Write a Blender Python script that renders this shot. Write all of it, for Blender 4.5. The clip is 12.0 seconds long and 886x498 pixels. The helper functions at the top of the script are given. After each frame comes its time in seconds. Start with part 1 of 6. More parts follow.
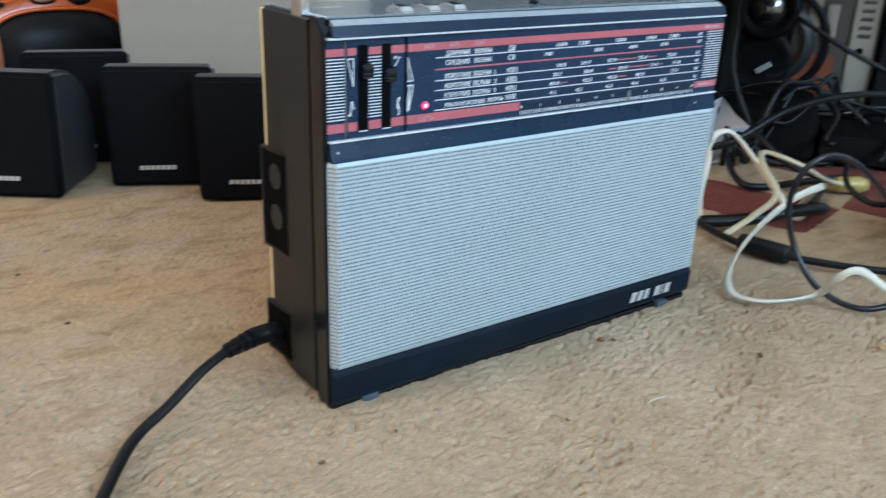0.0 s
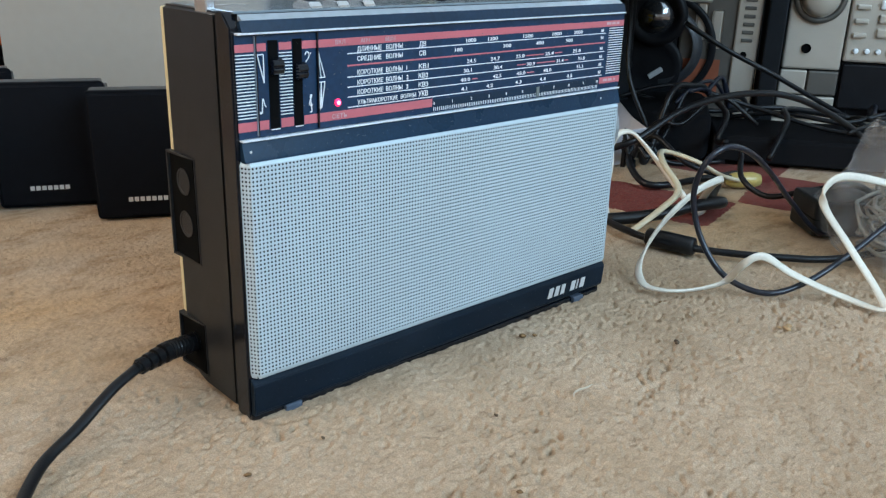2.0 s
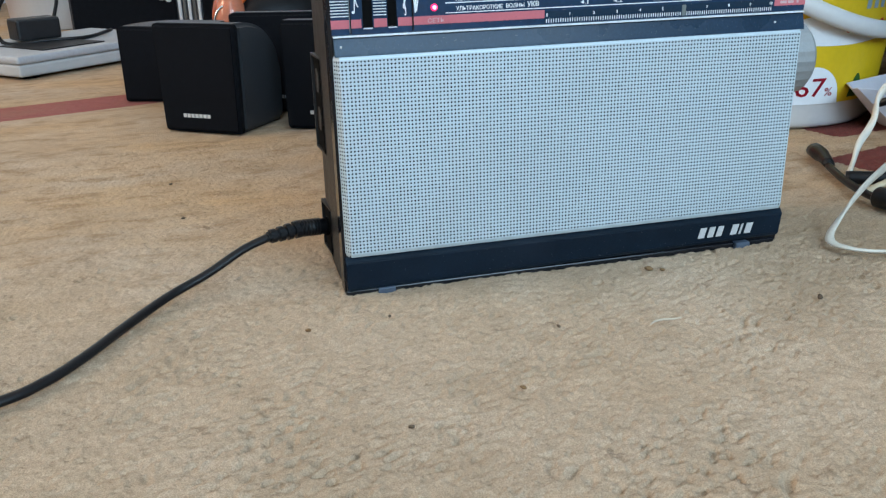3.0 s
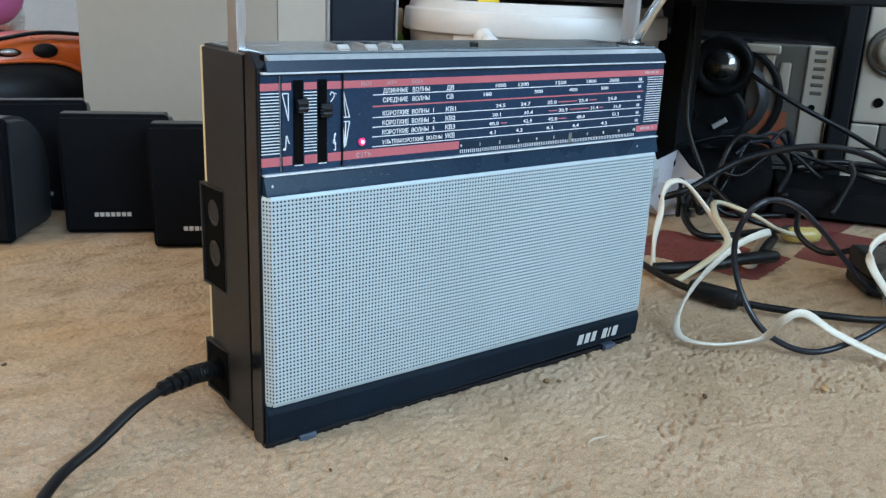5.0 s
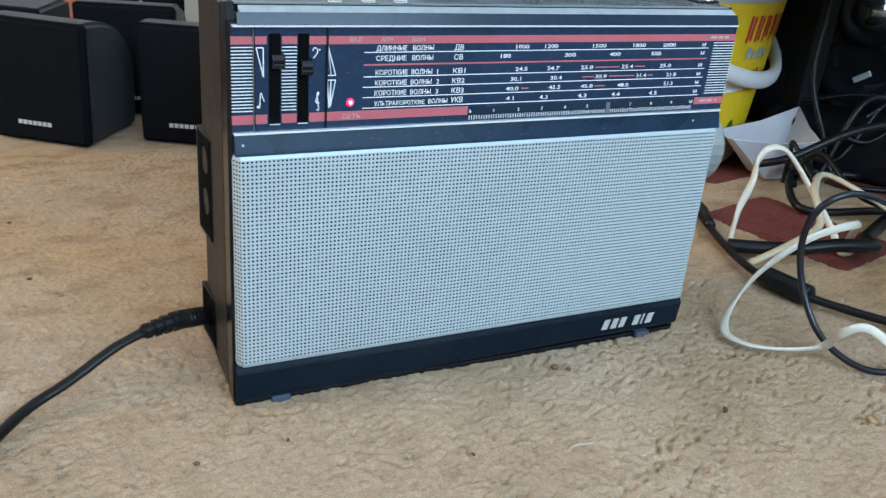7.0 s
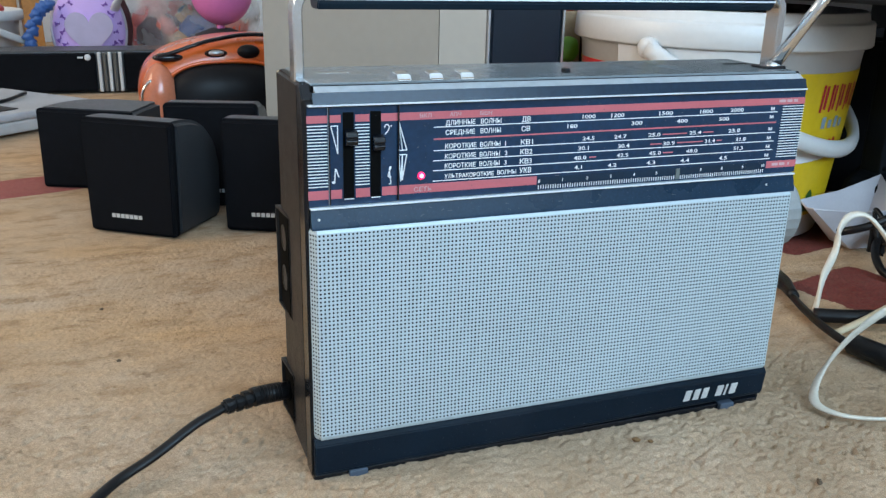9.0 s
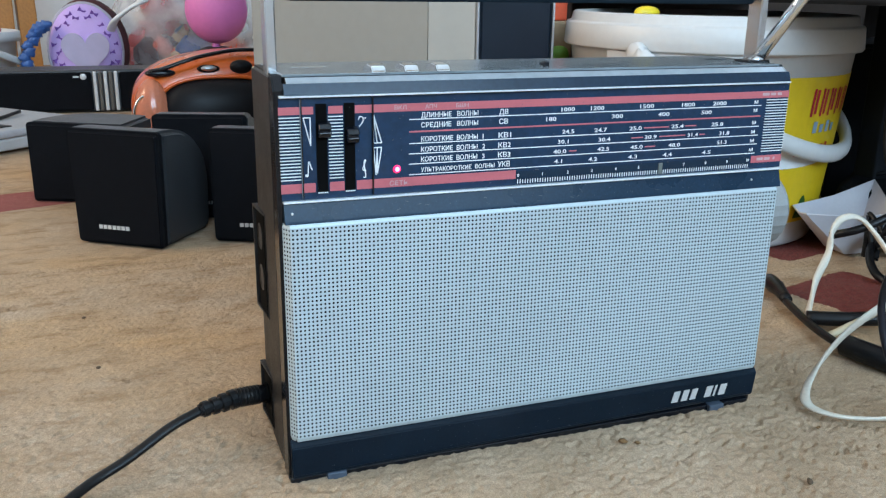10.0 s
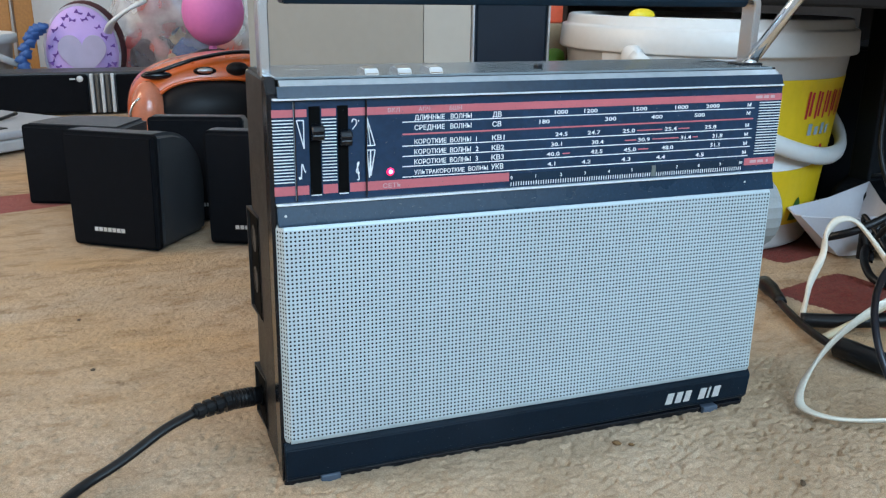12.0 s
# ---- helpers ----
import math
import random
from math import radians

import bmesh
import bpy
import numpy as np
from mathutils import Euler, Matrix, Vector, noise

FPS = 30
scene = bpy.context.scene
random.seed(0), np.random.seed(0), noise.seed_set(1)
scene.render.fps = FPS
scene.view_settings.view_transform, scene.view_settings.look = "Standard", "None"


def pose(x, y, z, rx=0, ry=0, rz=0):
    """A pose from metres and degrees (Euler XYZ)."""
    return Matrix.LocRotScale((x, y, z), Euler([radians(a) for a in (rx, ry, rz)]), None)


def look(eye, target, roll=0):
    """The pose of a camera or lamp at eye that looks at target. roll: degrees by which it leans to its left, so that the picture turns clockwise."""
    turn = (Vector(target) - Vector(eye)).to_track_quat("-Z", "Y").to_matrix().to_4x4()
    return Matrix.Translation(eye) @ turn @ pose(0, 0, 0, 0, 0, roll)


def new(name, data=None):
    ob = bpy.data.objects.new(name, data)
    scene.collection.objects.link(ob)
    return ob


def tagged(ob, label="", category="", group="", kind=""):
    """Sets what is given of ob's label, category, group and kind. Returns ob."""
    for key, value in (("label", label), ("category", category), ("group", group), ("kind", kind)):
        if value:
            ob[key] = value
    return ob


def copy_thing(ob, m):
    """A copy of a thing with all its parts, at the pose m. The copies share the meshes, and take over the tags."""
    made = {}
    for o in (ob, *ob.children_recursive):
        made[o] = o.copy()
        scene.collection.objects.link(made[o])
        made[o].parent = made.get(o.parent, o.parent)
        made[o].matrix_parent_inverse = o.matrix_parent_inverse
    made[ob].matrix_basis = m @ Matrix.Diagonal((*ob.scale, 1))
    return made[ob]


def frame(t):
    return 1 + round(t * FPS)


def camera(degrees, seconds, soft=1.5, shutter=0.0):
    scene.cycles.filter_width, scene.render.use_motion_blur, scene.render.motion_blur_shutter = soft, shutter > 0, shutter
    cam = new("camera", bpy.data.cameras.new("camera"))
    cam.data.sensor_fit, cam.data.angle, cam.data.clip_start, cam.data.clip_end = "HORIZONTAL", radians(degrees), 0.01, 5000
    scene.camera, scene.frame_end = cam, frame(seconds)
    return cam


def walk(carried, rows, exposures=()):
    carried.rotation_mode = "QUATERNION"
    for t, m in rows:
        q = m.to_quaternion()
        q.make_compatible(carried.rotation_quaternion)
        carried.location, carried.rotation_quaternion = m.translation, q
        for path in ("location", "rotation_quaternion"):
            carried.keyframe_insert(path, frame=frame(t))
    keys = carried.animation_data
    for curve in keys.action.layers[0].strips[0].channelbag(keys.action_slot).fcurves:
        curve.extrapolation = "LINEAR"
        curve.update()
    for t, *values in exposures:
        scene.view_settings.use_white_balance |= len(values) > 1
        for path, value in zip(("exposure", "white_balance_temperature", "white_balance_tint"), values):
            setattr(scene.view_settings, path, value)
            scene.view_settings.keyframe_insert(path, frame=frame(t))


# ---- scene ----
cam = camera(54.0, 12.0, soft=1.25, shutter=0.22)
PATH = [
    (0, (-0.1906, -0.3600, 0.2527), (0.0269, -0.0576, 0.1071), 1.91),
    (0.5, (-0.2062, -0.3495, 0.2541), (0.0758, -0.0938, 0.1313), 4.63),
    (0.8, (-0.2146, -0.3484, 0.2588), (0.0621, -0.0848, 0.1404), 2.11),
    (1, (-0.2175, -0.3518, 0.2596), (0.0600, -0.0900, 0.1397), 3.43),
    (1.5, (-0.2130, -0.3551, 0.2488), (0.0447, -0.0716, 0.1336), 2.10),
    (2, (-0.1967, -0.3526, 0.2384), (0.0581, -0.0754, 0.1033), 1.61),
    (2.5, (-0.1841, -0.4031, 0.2088), (0.0196, -0.0867, 0.0734), -1.61),
    (2.7, (-0.0972, -0.4558, 0.1911), (0.0170, -0.0955, 0.0602), -1.95),
    (3, (-0.0637, -0.4618, 0.2026), (0.0312, -0.0999, 0.0611), -1.40),
    (3.5, (-0.0724, -0.4735, 0.2229), (0.0843, -0.1281, 0.0957), 2.55),
    (3.7, (-0.0842, -0.4723, 0.2462), (0.0853, -0.1293, 0.1297), 1.68),
    (5.3, (-0.1809, -0.3638, 0.2394), (0.0667, -0.0759, 0.1134), 3.26),
    (5.5, (-0.1707, -0.3625, 0.2425), (0.0848, -0.0851, 0.1091), 3.73),
    (6, (-0.1484, -0.3771, 0.2704), (0.0811, -0.0857, 0.1205), 3.09),
    (6.5, (-0.0868, -0.3785, 0.2703), (0.1065, -0.0681, 0.1082), 7.12),
    (7, (-0.0798, -0.3797, 0.2686), (0.0840, -0.0536, 0.1047), 5.03),
    (7.2, (-0.0787, -0.3775, 0.2673), (0.0858, -0.0465, 0.1145), 1.57),
    (8.8, (-0.0795, -0.3844, 0.2641), (0.0697, -0.0385, 0.1295), 1.81),
    (9, (-0.0799, -0.3886, 0.2599), (0.0548, -0.0338, 0.1334), 1.38),
    (9.5, (-0.0731, -0.3885, 0.2509), (0.0583, -0.0289, 0.1351), 1.03),
    (10, (-0.0665, -0.3899, 0.2443), (0.0678, -0.0315, 0.1280), 0.82),
    (10.5, (-0.0664, -0.3905, 0.2455), (0.0685, -0.0324, 0.1290), 0.86),
    (11, (-0.0653, -0.3909, 0.2467), (0.0691, -0.0327, 0.1297), 0.82),
    (11.5, (-0.0645, -0.3906, 0.2452), (0.0704, -0.0324, 0.1291), 0.84),
    (12, (-0.0647, -0.3913, 0.2447), (0.0706, -0.0330, 0.1293), 0.85),
]
walk(cam, [(t, look(eye, target, roll)) for t, eye, target, roll in PATH])

# ---------------------------------------------------------------- light
world = bpy.data.worlds.new("sky")
scene.world = world
world.use_nodes = True
wn = world.node_tree.nodes
sky = wn.new("ShaderNodeTexSky")
sky.sky_type, sky.sun_disc = "NISHITA", False
sky.sun_elevation, sky.sun_rotation = radians(40), radians(150)
world.node_tree.links.new(sky.outputs["Color"], wn["Background"].inputs["Color"])
wn["Background"].inputs["Strength"].default_value = 0.12
scene.view_settings.exposure = -0.07


def area_lamp(name, at, target, sx, sy, watts, colour):
    data = bpy.data.lights.new(name, "AREA")
    data.shape, data.size, data.size_y, data.energy, data.color = "RECTANGLE", sx, sy, watts, colour
    ob = new(name, data)
    ob.matrix_world = look(at, target)
    return ob


# daylight that enters through the two windows
area_lamp("window_daylight", (0.30, -2.28, 1.45), (0.10, 0.0, 1.95), 2.0, 1.3, 116, (0.51, 0.77, 1.0))
area_lamp("side_window_daylight", (-2.28, 0.60, 1.45), (0.0, 0.3, 1.95), 1.2, 1.3, 52, (1.0, 0.82, 0.62))


# ---------------------------------------------------------------- materials
def mat(name, colour, rough=0.5, metal=0.0, spread=0.12, grain=120.0, bump=0.15, bump_size=0.0006, stain=0.0, stain_colour=(0.1, 0.07, 0.05), coat=0.0, spec=0.5, emit=0.0, transmission=0.0, alpha=1.0):
    """A painted, moulded or woven surface: base colour with fine grain, larger blotches, relief and optional stains."""
    m = bpy.data.materials.new(name)
    m.use_nodes = True
    nt = m.node_tree
    N, L = nt.nodes, nt.links
    bsdf = N["Principled BSDF"]
    tc = N.new("ShaderNodeTexCoord")
    fine = N.new("ShaderNodeTexNoise")
    fine.inputs["Scale"].default_value, fine.inputs["Detail"].default_value = grain * 6, 4
    big = N.new("ShaderNodeTexNoise")
    big.inputs["Scale"].default_value, big.inputs["Detail"].default_value = grain * 0.25, 5
    for n in (fine, big):
        L.new(tc.outputs["Object"], n.inputs["Vector"])
    add = N.new("ShaderNodeMath")
    add.operation = "ADD"
    L.new(fine.outputs["Fac"], add.inputs[0])
    L.new(big.outputs["Fac"], add.inputs[1])
    mix = N.new("ShaderNodeMix")
    mix.data_type = "RGBA"
    ramp = N.new("ShaderNodeMapRange")
    ramp.inputs["From Min"].default_value, ramp.inputs["From Max"].default_value = 0.6, 1.4
    L.new(add.outputs[0], ramp.inputs["Value"])
    L.new(ramp.outputs[0], mix.inputs["Factor"])
    mix.inputs["A"].default_value = (*[max(0, c * (1 - spread)) for c in colour], 1)
    mix.inputs["B"].default_value = (*[min(1, c * (1 + spread)) for c in colour], 1)
    out = mix.outputs["Result"]
    if stain > 0:
        s = N.new("ShaderNodeTexNoise")
        s.inputs["Scale"].default_value, s.inputs["Detail"].default_value = grain * 0.12, 8
        L.new(tc.outputs["Object"], s.inputs["Vector"])
        r = N.new("ShaderNodeMapRange")
        r.inputs["From Min"].default_value, r.inputs["From Max"].default_value, r.inputs["To Max"].default_value = 0.56, 0.72, stain
        L.new(s.outputs["Fac"], r.inputs["Value"])
        mx = N.new("ShaderNodeMix")
        mx.data_type = "RGBA"
        L.new(r.outputs[0], mx.inputs["Factor"])
        L.new(out, mx.inputs["A"])
        mx.inputs["B"].default_value = (*stain_colour, 1)
        out = mx.outputs["Result"]
    L.new(out, bsdf.inputs["Base Color"])
    rr = N.new("ShaderNodeMapRange")
    rr.inputs["To Min"].default_value, rr.inputs["To Max"].default_value = max(0.02, rough * 0.8), min(1, rough * 1.25)
    L.new(big.outputs["Fac"], rr.inputs["Value"])
    L.new(rr.outputs[0], bsdf.inputs["Roughness"])
    bsdf.inputs["Metallic"].default_value = metal
    bsdf.inputs["Specular IOR Level"].default_value = spec
    bsdf.inputs["Coat Weight"].default_value = coat
    bsdf.inputs["Coat Roughness"].default_value = 0.08
    bsdf.inputs["Transmission Weight"].default_value = transmission
    bsdf.inputs["Alpha"].default_value = alpha
    if emit:
        bsdf.inputs["Emission Color"].default_value = (*colour, 1)
        bsdf.inputs["Emission Strength"].default_value = emit
    if bump:
        b = N.new("ShaderNodeBump")
        b.inputs["Strength"].default_value, b.inputs["Distance"].default_value = bump, bump_size
        L.new(fine.outputs["Fac"], b.inputs["Height"])
        L.new(b.outputs["Normal"], bsdf.inputs["Normal"])
    return m


M = {
    "black_case": mat("black_case", (0.012, 0.012, 0.013), 0.42, spec=0.35, grain=300, bump=0.35, spread=0.3, stain=0.15, stain_colour=(0.03, 0.028, 0.026)),
    "black_gloss": mat("black_gloss", (0.006, 0.007, 0.010), 0.18, bump=0.02, spread=0.3, spec=0.4),
    # the black dial's bluish window reflection is put into base and smudge colours
    "dial_black": mat("dial_black", (0.010, 0.030, 0.066), 0.24, spec=0.36, bump=0.015, spread=0.3, stain=0.6, stain_colour=(0.040, 0.066, 0.105), grain=60),
    "bevel_black": mat("bevel_black", (0.010, 0.026, 0.048), 0.22, spec=0.3, bump=0.05, spread=0.2, stain=0.3, stain_colour=(0.04, 0.042, 0.045)),
    "slot_black": mat("slot_black", (0.003, 0.003, 0.003), 0.8, bump=0, spec=0.05),
    # black top panel; the room's grazing reflection is painted in as grey
    "top_sheen": mat("top_sheen", (0.185, 0.215, 0.235), 0.22, grain=120, bump=0.04, spread=0.12, stain=0.3, stain_colour=(0.09, 0.10, 0.105)),
    # upper strip: haze of reflected daylight put into the blue base and pale blotches
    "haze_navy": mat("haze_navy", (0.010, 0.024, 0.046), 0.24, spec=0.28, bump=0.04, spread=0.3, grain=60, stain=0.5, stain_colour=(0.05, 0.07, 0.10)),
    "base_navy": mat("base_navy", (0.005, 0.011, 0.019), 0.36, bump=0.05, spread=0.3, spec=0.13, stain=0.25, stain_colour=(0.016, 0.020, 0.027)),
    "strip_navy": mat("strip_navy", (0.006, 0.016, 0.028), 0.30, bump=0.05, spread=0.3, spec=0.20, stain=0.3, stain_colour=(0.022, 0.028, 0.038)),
    # copy of strip_navy with the sheen painted in as a lighter blue
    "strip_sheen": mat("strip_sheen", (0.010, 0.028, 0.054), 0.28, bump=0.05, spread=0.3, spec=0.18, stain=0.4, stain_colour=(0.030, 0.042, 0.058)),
    "cream": mat("cream", (0.62, 0.52, 0.30), 0.45, grain=90, stain=0.2, stain_colour=(0.45, 0.35, 0.2)),
    "chrome": mat("chrome", (0.78, 0.79, 0.80), 0.13, 1.0, spread=0.05, bump=0.03, stain=0.25, stain_colour=(0.45, 0.44, 0.42)),
    "chrome_worn": mat("chrome_worn", (0.74, 0.76, 0.79), 0.20, 0.92, spread=0.06, bump=0.03, stain=0.2, stain_colour=(0.5, 0.49, 0.47)),
    "silver_trim": mat("silver_trim", (0.78, 0.83, 0.88), 0.3, 0.3, spread=0.05, bump=0.03),
    "rib_silver": mat("rib_silver", (0.82, 0.84, 0.86), 0.3, 0.25, spread=0.08, bump=0.03),
    "bevel_silver": mat("bevel_silver", (0.62, 0.69, 0.75), 0.24, 0.6, spread=0.15, bump=0.05, grain=40, stain=0.35, stain_colour=(0.14, 0.16, 0.19)),
    "grille_silver": mat("grille_silver", (0.475, 0.555, 0.595), 0.42, 0.2, spread=0.06, grain=40, bump=0.04, stain=0.22, stain_colour=(0.50, 0.54, 0.50)),
    "grille_cloth": mat("grille_cloth", (0.008, 0.009, 0.011), 0.9, bump=0, spec=0.05),
    "dial_red": mat("dial_red", (0.50, 0.125, 0.145), 0.35, spread=0.08, bump=0.02),
    "dial_white": mat("dial_white", (0.80, 0.82, 0.84), 0.4, spread=0.05, bump=0),
    "dial_grey": mat("dial_grey", (0.52, 0.36, 0.37), 0.4, spread=0.05, bump=0),
    "pointer": mat("pointer", (0.13, 0.15, 0.14), 0.4, bump=0),
    "dust_grey": mat("dust_grey", (0.08, 0.09, 0.10), 0.8, bump=0),
    "cover_edge": mat("cover_edge", (0.30, 0.36, 0.42), 0.25, 0.3, bump=0),
    "knob_grey": mat("knob_grey", (0.29, 0.30, 0.30), 0.4, 0.25, spread=0.08, bump=0.05),
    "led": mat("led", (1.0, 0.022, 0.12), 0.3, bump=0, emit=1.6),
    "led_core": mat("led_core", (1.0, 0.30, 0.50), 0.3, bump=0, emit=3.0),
    "rubber_blue": mat("rubber_blue", (0.052, 0.070, 0.100), 0.6),
    "cord_black": mat("cord_black", (0.007, 0.007, 0.008), 0.34, spec=0.25, grain=200, bump=0.2),
    "cord_navy": mat("cord_navy", (0.008, 0.010, 0.018), 0.3, grain=200, bump=0.1),
    "cord_white": mat("cord_white", (0.62, 0.575, 0.49), 0.45, grain=90, stain=0.3, stain_colour=(0.5, 0.42, 0.3)),
    "cord_grey": mat("cord_grey", (0.28, 0.268, 0.232), 0.4, grain=90, stain=0.3, stain_colour=(0.35, 0.31, 0.24)),
    "connector_yellow": mat("connector_yellow", (0.50, 0.38, 0.12), 0.3, grain=90, spread=0.15, transmission=0.2),
    "cord_ivory": mat("cord_ivory", (0.52, 0.44, 0.30), 0.5, grain=90, stain=0.3, stain_colour=(0.4, 0.3, 0.18)),
    "speaker_black": mat("speaker_black", (0.030, 0.032, 0.036), 0.36, spec=0.5, grain=300, bump=0.25, spread=0.25),
    "speaker_cloth": mat("speaker_cloth", (0.0060, 0.0064, 0.0080), 0.85, spec=0.05, grain=500, bump=0.4, spread=0.35),
    "plate_silver": mat("plate_silver", (0.62, 0.62, 0.62), 0.35, 0.3, bump=0),
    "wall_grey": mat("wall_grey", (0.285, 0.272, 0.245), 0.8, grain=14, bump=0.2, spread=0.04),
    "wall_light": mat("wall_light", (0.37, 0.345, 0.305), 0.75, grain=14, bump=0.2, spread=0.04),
    "wall_room": mat("wall_room", (0.62, 0.63, 0.65), 0.85, grain=10, bump=0.3, spread=0.05),
    "ceiling": mat("ceiling", (0.80, 0.80, 0.80), 0.9, grain=10, bump=0.2, spread=0.03),
    "tower_navy": mat("tower_navy", (0.008, 0.013, 0.022), 0.4, spec=0.25, grain=150, bump=0.1),
    "alu": mat("alu", (0.50, 0.52, 0.55), 0.35, 0.9, spread=0.06, bump=0.05),
    "pail_white": mat("pail_white", (0.60, 0.585, 0.57), 0.38, grain=30, spread=0.04, bump=0.05, stain=0.1, stain_colour=(0.6, 0.58, 0.53)),
    "label_red": mat("label_red", (0.55, 0.012, 0.016), 0.35, grain=30, spread=0.1, bump=0.03),
    "label_yellow": mat("label_yellow", (0.68, 0.45, 0.012), 0.38, grain=30, spread=0.06, bump=0.03),
    "label_white": mat("label_white", (0.76, 0.77, 0.78), 0.4, grain=30, spread=0.04, bump=0.02),
    "tray_paper": mat("tray_paper", (0.50, 0.475, 0.50), 0.7, grain=60, bump=0.15, spread=0.05),
    "print_red": mat("print_red", (0.45, 0.01, 0.03), 0.4, bump=0),
    "print_orange": mat("print_orange", (0.80, 0.28, 0.01), 0.4, bump=0),
    "print_blue": mat("print_blue", (0.25, 0.33, 0.40), 0.4, bump=0),
    "print_olive": mat("print_olive", (0.35, 0.30, 0.02), 0.4, bump=0),
    "print_green": mat("print_green", (0.03, 0.10, 0.02), 0.4, bump=0),
    "stand_black": mat("stand_black", (0.011, 0.012, 0.014), 0.5, spec=0.1, grain=60, bump=0.1, spread=0.2),
    "matt_black": mat("matt_black", (0.008, 0.008, 0.009), 0.85, spec=0.03, grain=60, bump=0.1, spread=0.2),
    "stand_brown": mat("stand_brown", (0.035, 0.020, 0.014), 0.5, grain=60, bump=0.2, spread=0.3),
    # hi-fi greys: the corner's dim, warm light is put into these base colours
    "hifi_grey": mat("hifi_grey", (0.104, 0.092, 0.079), 0.45, 0.3, grain=120, spread=0.06, bump=0.05),
    "hifi_silver": mat("hifi_silver", (0.45, 0.395, 0.33), 0.38, 0.35, grain=120, spread=0.06, bump=0.05),
    "hifi_dark": mat("hifi_dark", (0.008, 0.008, 0.0095), 0.4, spec=0.14, spread=0.2, bump=0.05),
    "cone": mat("cone", (0.30, 0.30, 0.31), 0.14, 0.9, spread=0.05, bump=0.02),
    "display": mat("display", (0.02, 0.035, 0.05), 0.08, bump=0),
    "sticker_orange": mat("sticker_orange", (0.26, 0.065, 0.025), 0.5, stain=0.4, stain_colour=(0.25, 0.05, 0.02), grain=150),
    "boom_orange": mat("boom_orange", (0.60, 0.105, 0.012), 0.28, grain=40, spread=0.06, bump=0.03, coat=0.3),
    "boom_clear": mat("boom_clear", (0.66, 0.22, 0.12), 0.12, grain=40, bump=0.02, transmission=0.30),
    "balloon_pink": mat("balloon_pink", (0.74, 0.20, 0.52), 0.55, grain=20, spread=0.06, bump=0.02),
    "pack_lilac": mat("pack_lilac", (0.58, 0.40, 0.78), 0.7, grain=150, bump=0.4),
    "pack_violet": mat("pack_violet", (0.16, 0.06, 0.32), 0.7, grain=150, bump=0.3),
    "pack_grey": mat("pack_grey", (0.42, 0.40, 0.48), 0.6, grain=150, bump=0.3),
    "pack_heart": mat("pack_heart", (0.48, 0.42, 0.58), 0.6, grain=150, bump=0.3),
    "pack_maroon": mat("pack_maroon", (0.06, 0.015, 0.02), 0.7, grain=150, bump=0.3),
    "toy_red": mat("toy_red", (0.45, 0.05, 0.05), 0.45, grain=60),
    "toy_orange": mat("toy_orange", (0.86, 0.115, 0.045), 0.45, grain=60),
    "toy_blue": mat("toy_blue", (0.04, 0.11, 0.32), 0.45, grain=60),
    "toy_green": mat("toy_green", (0.16, 0.38, 0.03), 0.5, grain=60, bump=0.4),
    "toy_yellow": mat("toy_yellow", (0.80, 0.58, 0.02), 0.45, grain=60),
    "toy_tan": mat("toy_tan", (0.55, 0.36, 0.20), 0.5, grain=60),
    "pin_cyan": mat("pin_cyan", (0.13, 0.42, 0.52), 0.35, grain=60),
    "wood_orange": mat("wood_orange", (0.46, 0.20, 0.05), 0.4, grain=25, spread=0.25, bump=0.2),
    "cardboard": mat("cardboard", (0.40, 0.265, 0.155), 0.85, grain=40, bump=0.2),
    "book_grey": mat("book_grey", (0.37, 0.375, 0.39), 0.45, grain=30, spread=0.12, stain=0.3, stain_colour=(0.15, 0.16, 0.18)),
    "book_paper": mat("book_paper", (0.40, 0.39, 0.38), 0.8, grain=200, bump=0.5),
    "sofa_dark": mat("sofa_dark", (0.03, 0.03, 0.035), 0.8, grain=60, bump=0.3),
    "glassframe": mat("glassframe", (0.75, 0.75, 0.74), 0.4),
}


def film(name, colour, opacity, rough=0.2, scale=60):
    """Thin clear plastic: part see-through, part glossy, crumpled."""
    m = bpy.data.materials.new(name)
    m.use_nodes = True
    N, L = m.node_tree.nodes, m.node_tree.links
    bsdf, out = N["Principled BSDF"], N["Material Output"]
    bsdf.inputs["Base Color"].default_value = (*colour, 1)
    bsdf.inputs["Roughness"].default_value = rough
    clear = N.new("ShaderNodeBsdfTransparent")
    mix = N.new("ShaderNodeMixShader")
    tc = N.new("ShaderNodeTexCoord")
    n = N.new("ShaderNodeTexNoise")
    n.inputs["Scale"].default_value, n.inputs["Detail"].default_value = scale, 4
    L.new(tc.outputs["Object"], n.inputs["Vector"])
    r = N.new("ShaderNodeMapRange")
    r.inputs["From Min"].default_value, r.inputs["From Max"].default_value = 0.3, 0.7
    r.inputs["To Min"].default_value, r.inputs["To Max"].default_value = opacity * 0.5, min(1, opacity * 1.5)
    L.new(n.outputs["Fac"], r.inputs["Value"])
    L.new(r.outputs[0], mix.inputs["Fac"])
    L.new(clear.outputs[0], mix.inputs[1])
    L.new(bsdf.outputs[0], mix.inputs[2])
    L.new(mix.outputs[0], out.inputs["Surface"])
    b = N.new("ShaderNodeBump")
    b.inputs["Strength"].default_value, b.inputs["Distance"].default_value = 0.6, 0.004
    L.new(n.outputs["Fac"], b.inputs["Height"])
    L.new(b.outputs["Normal"], bsdf.inputs["Normal"])
    return m


M["film_clear"] = film("film_clear", (0.46, 0.465, 0.48), 0.24)
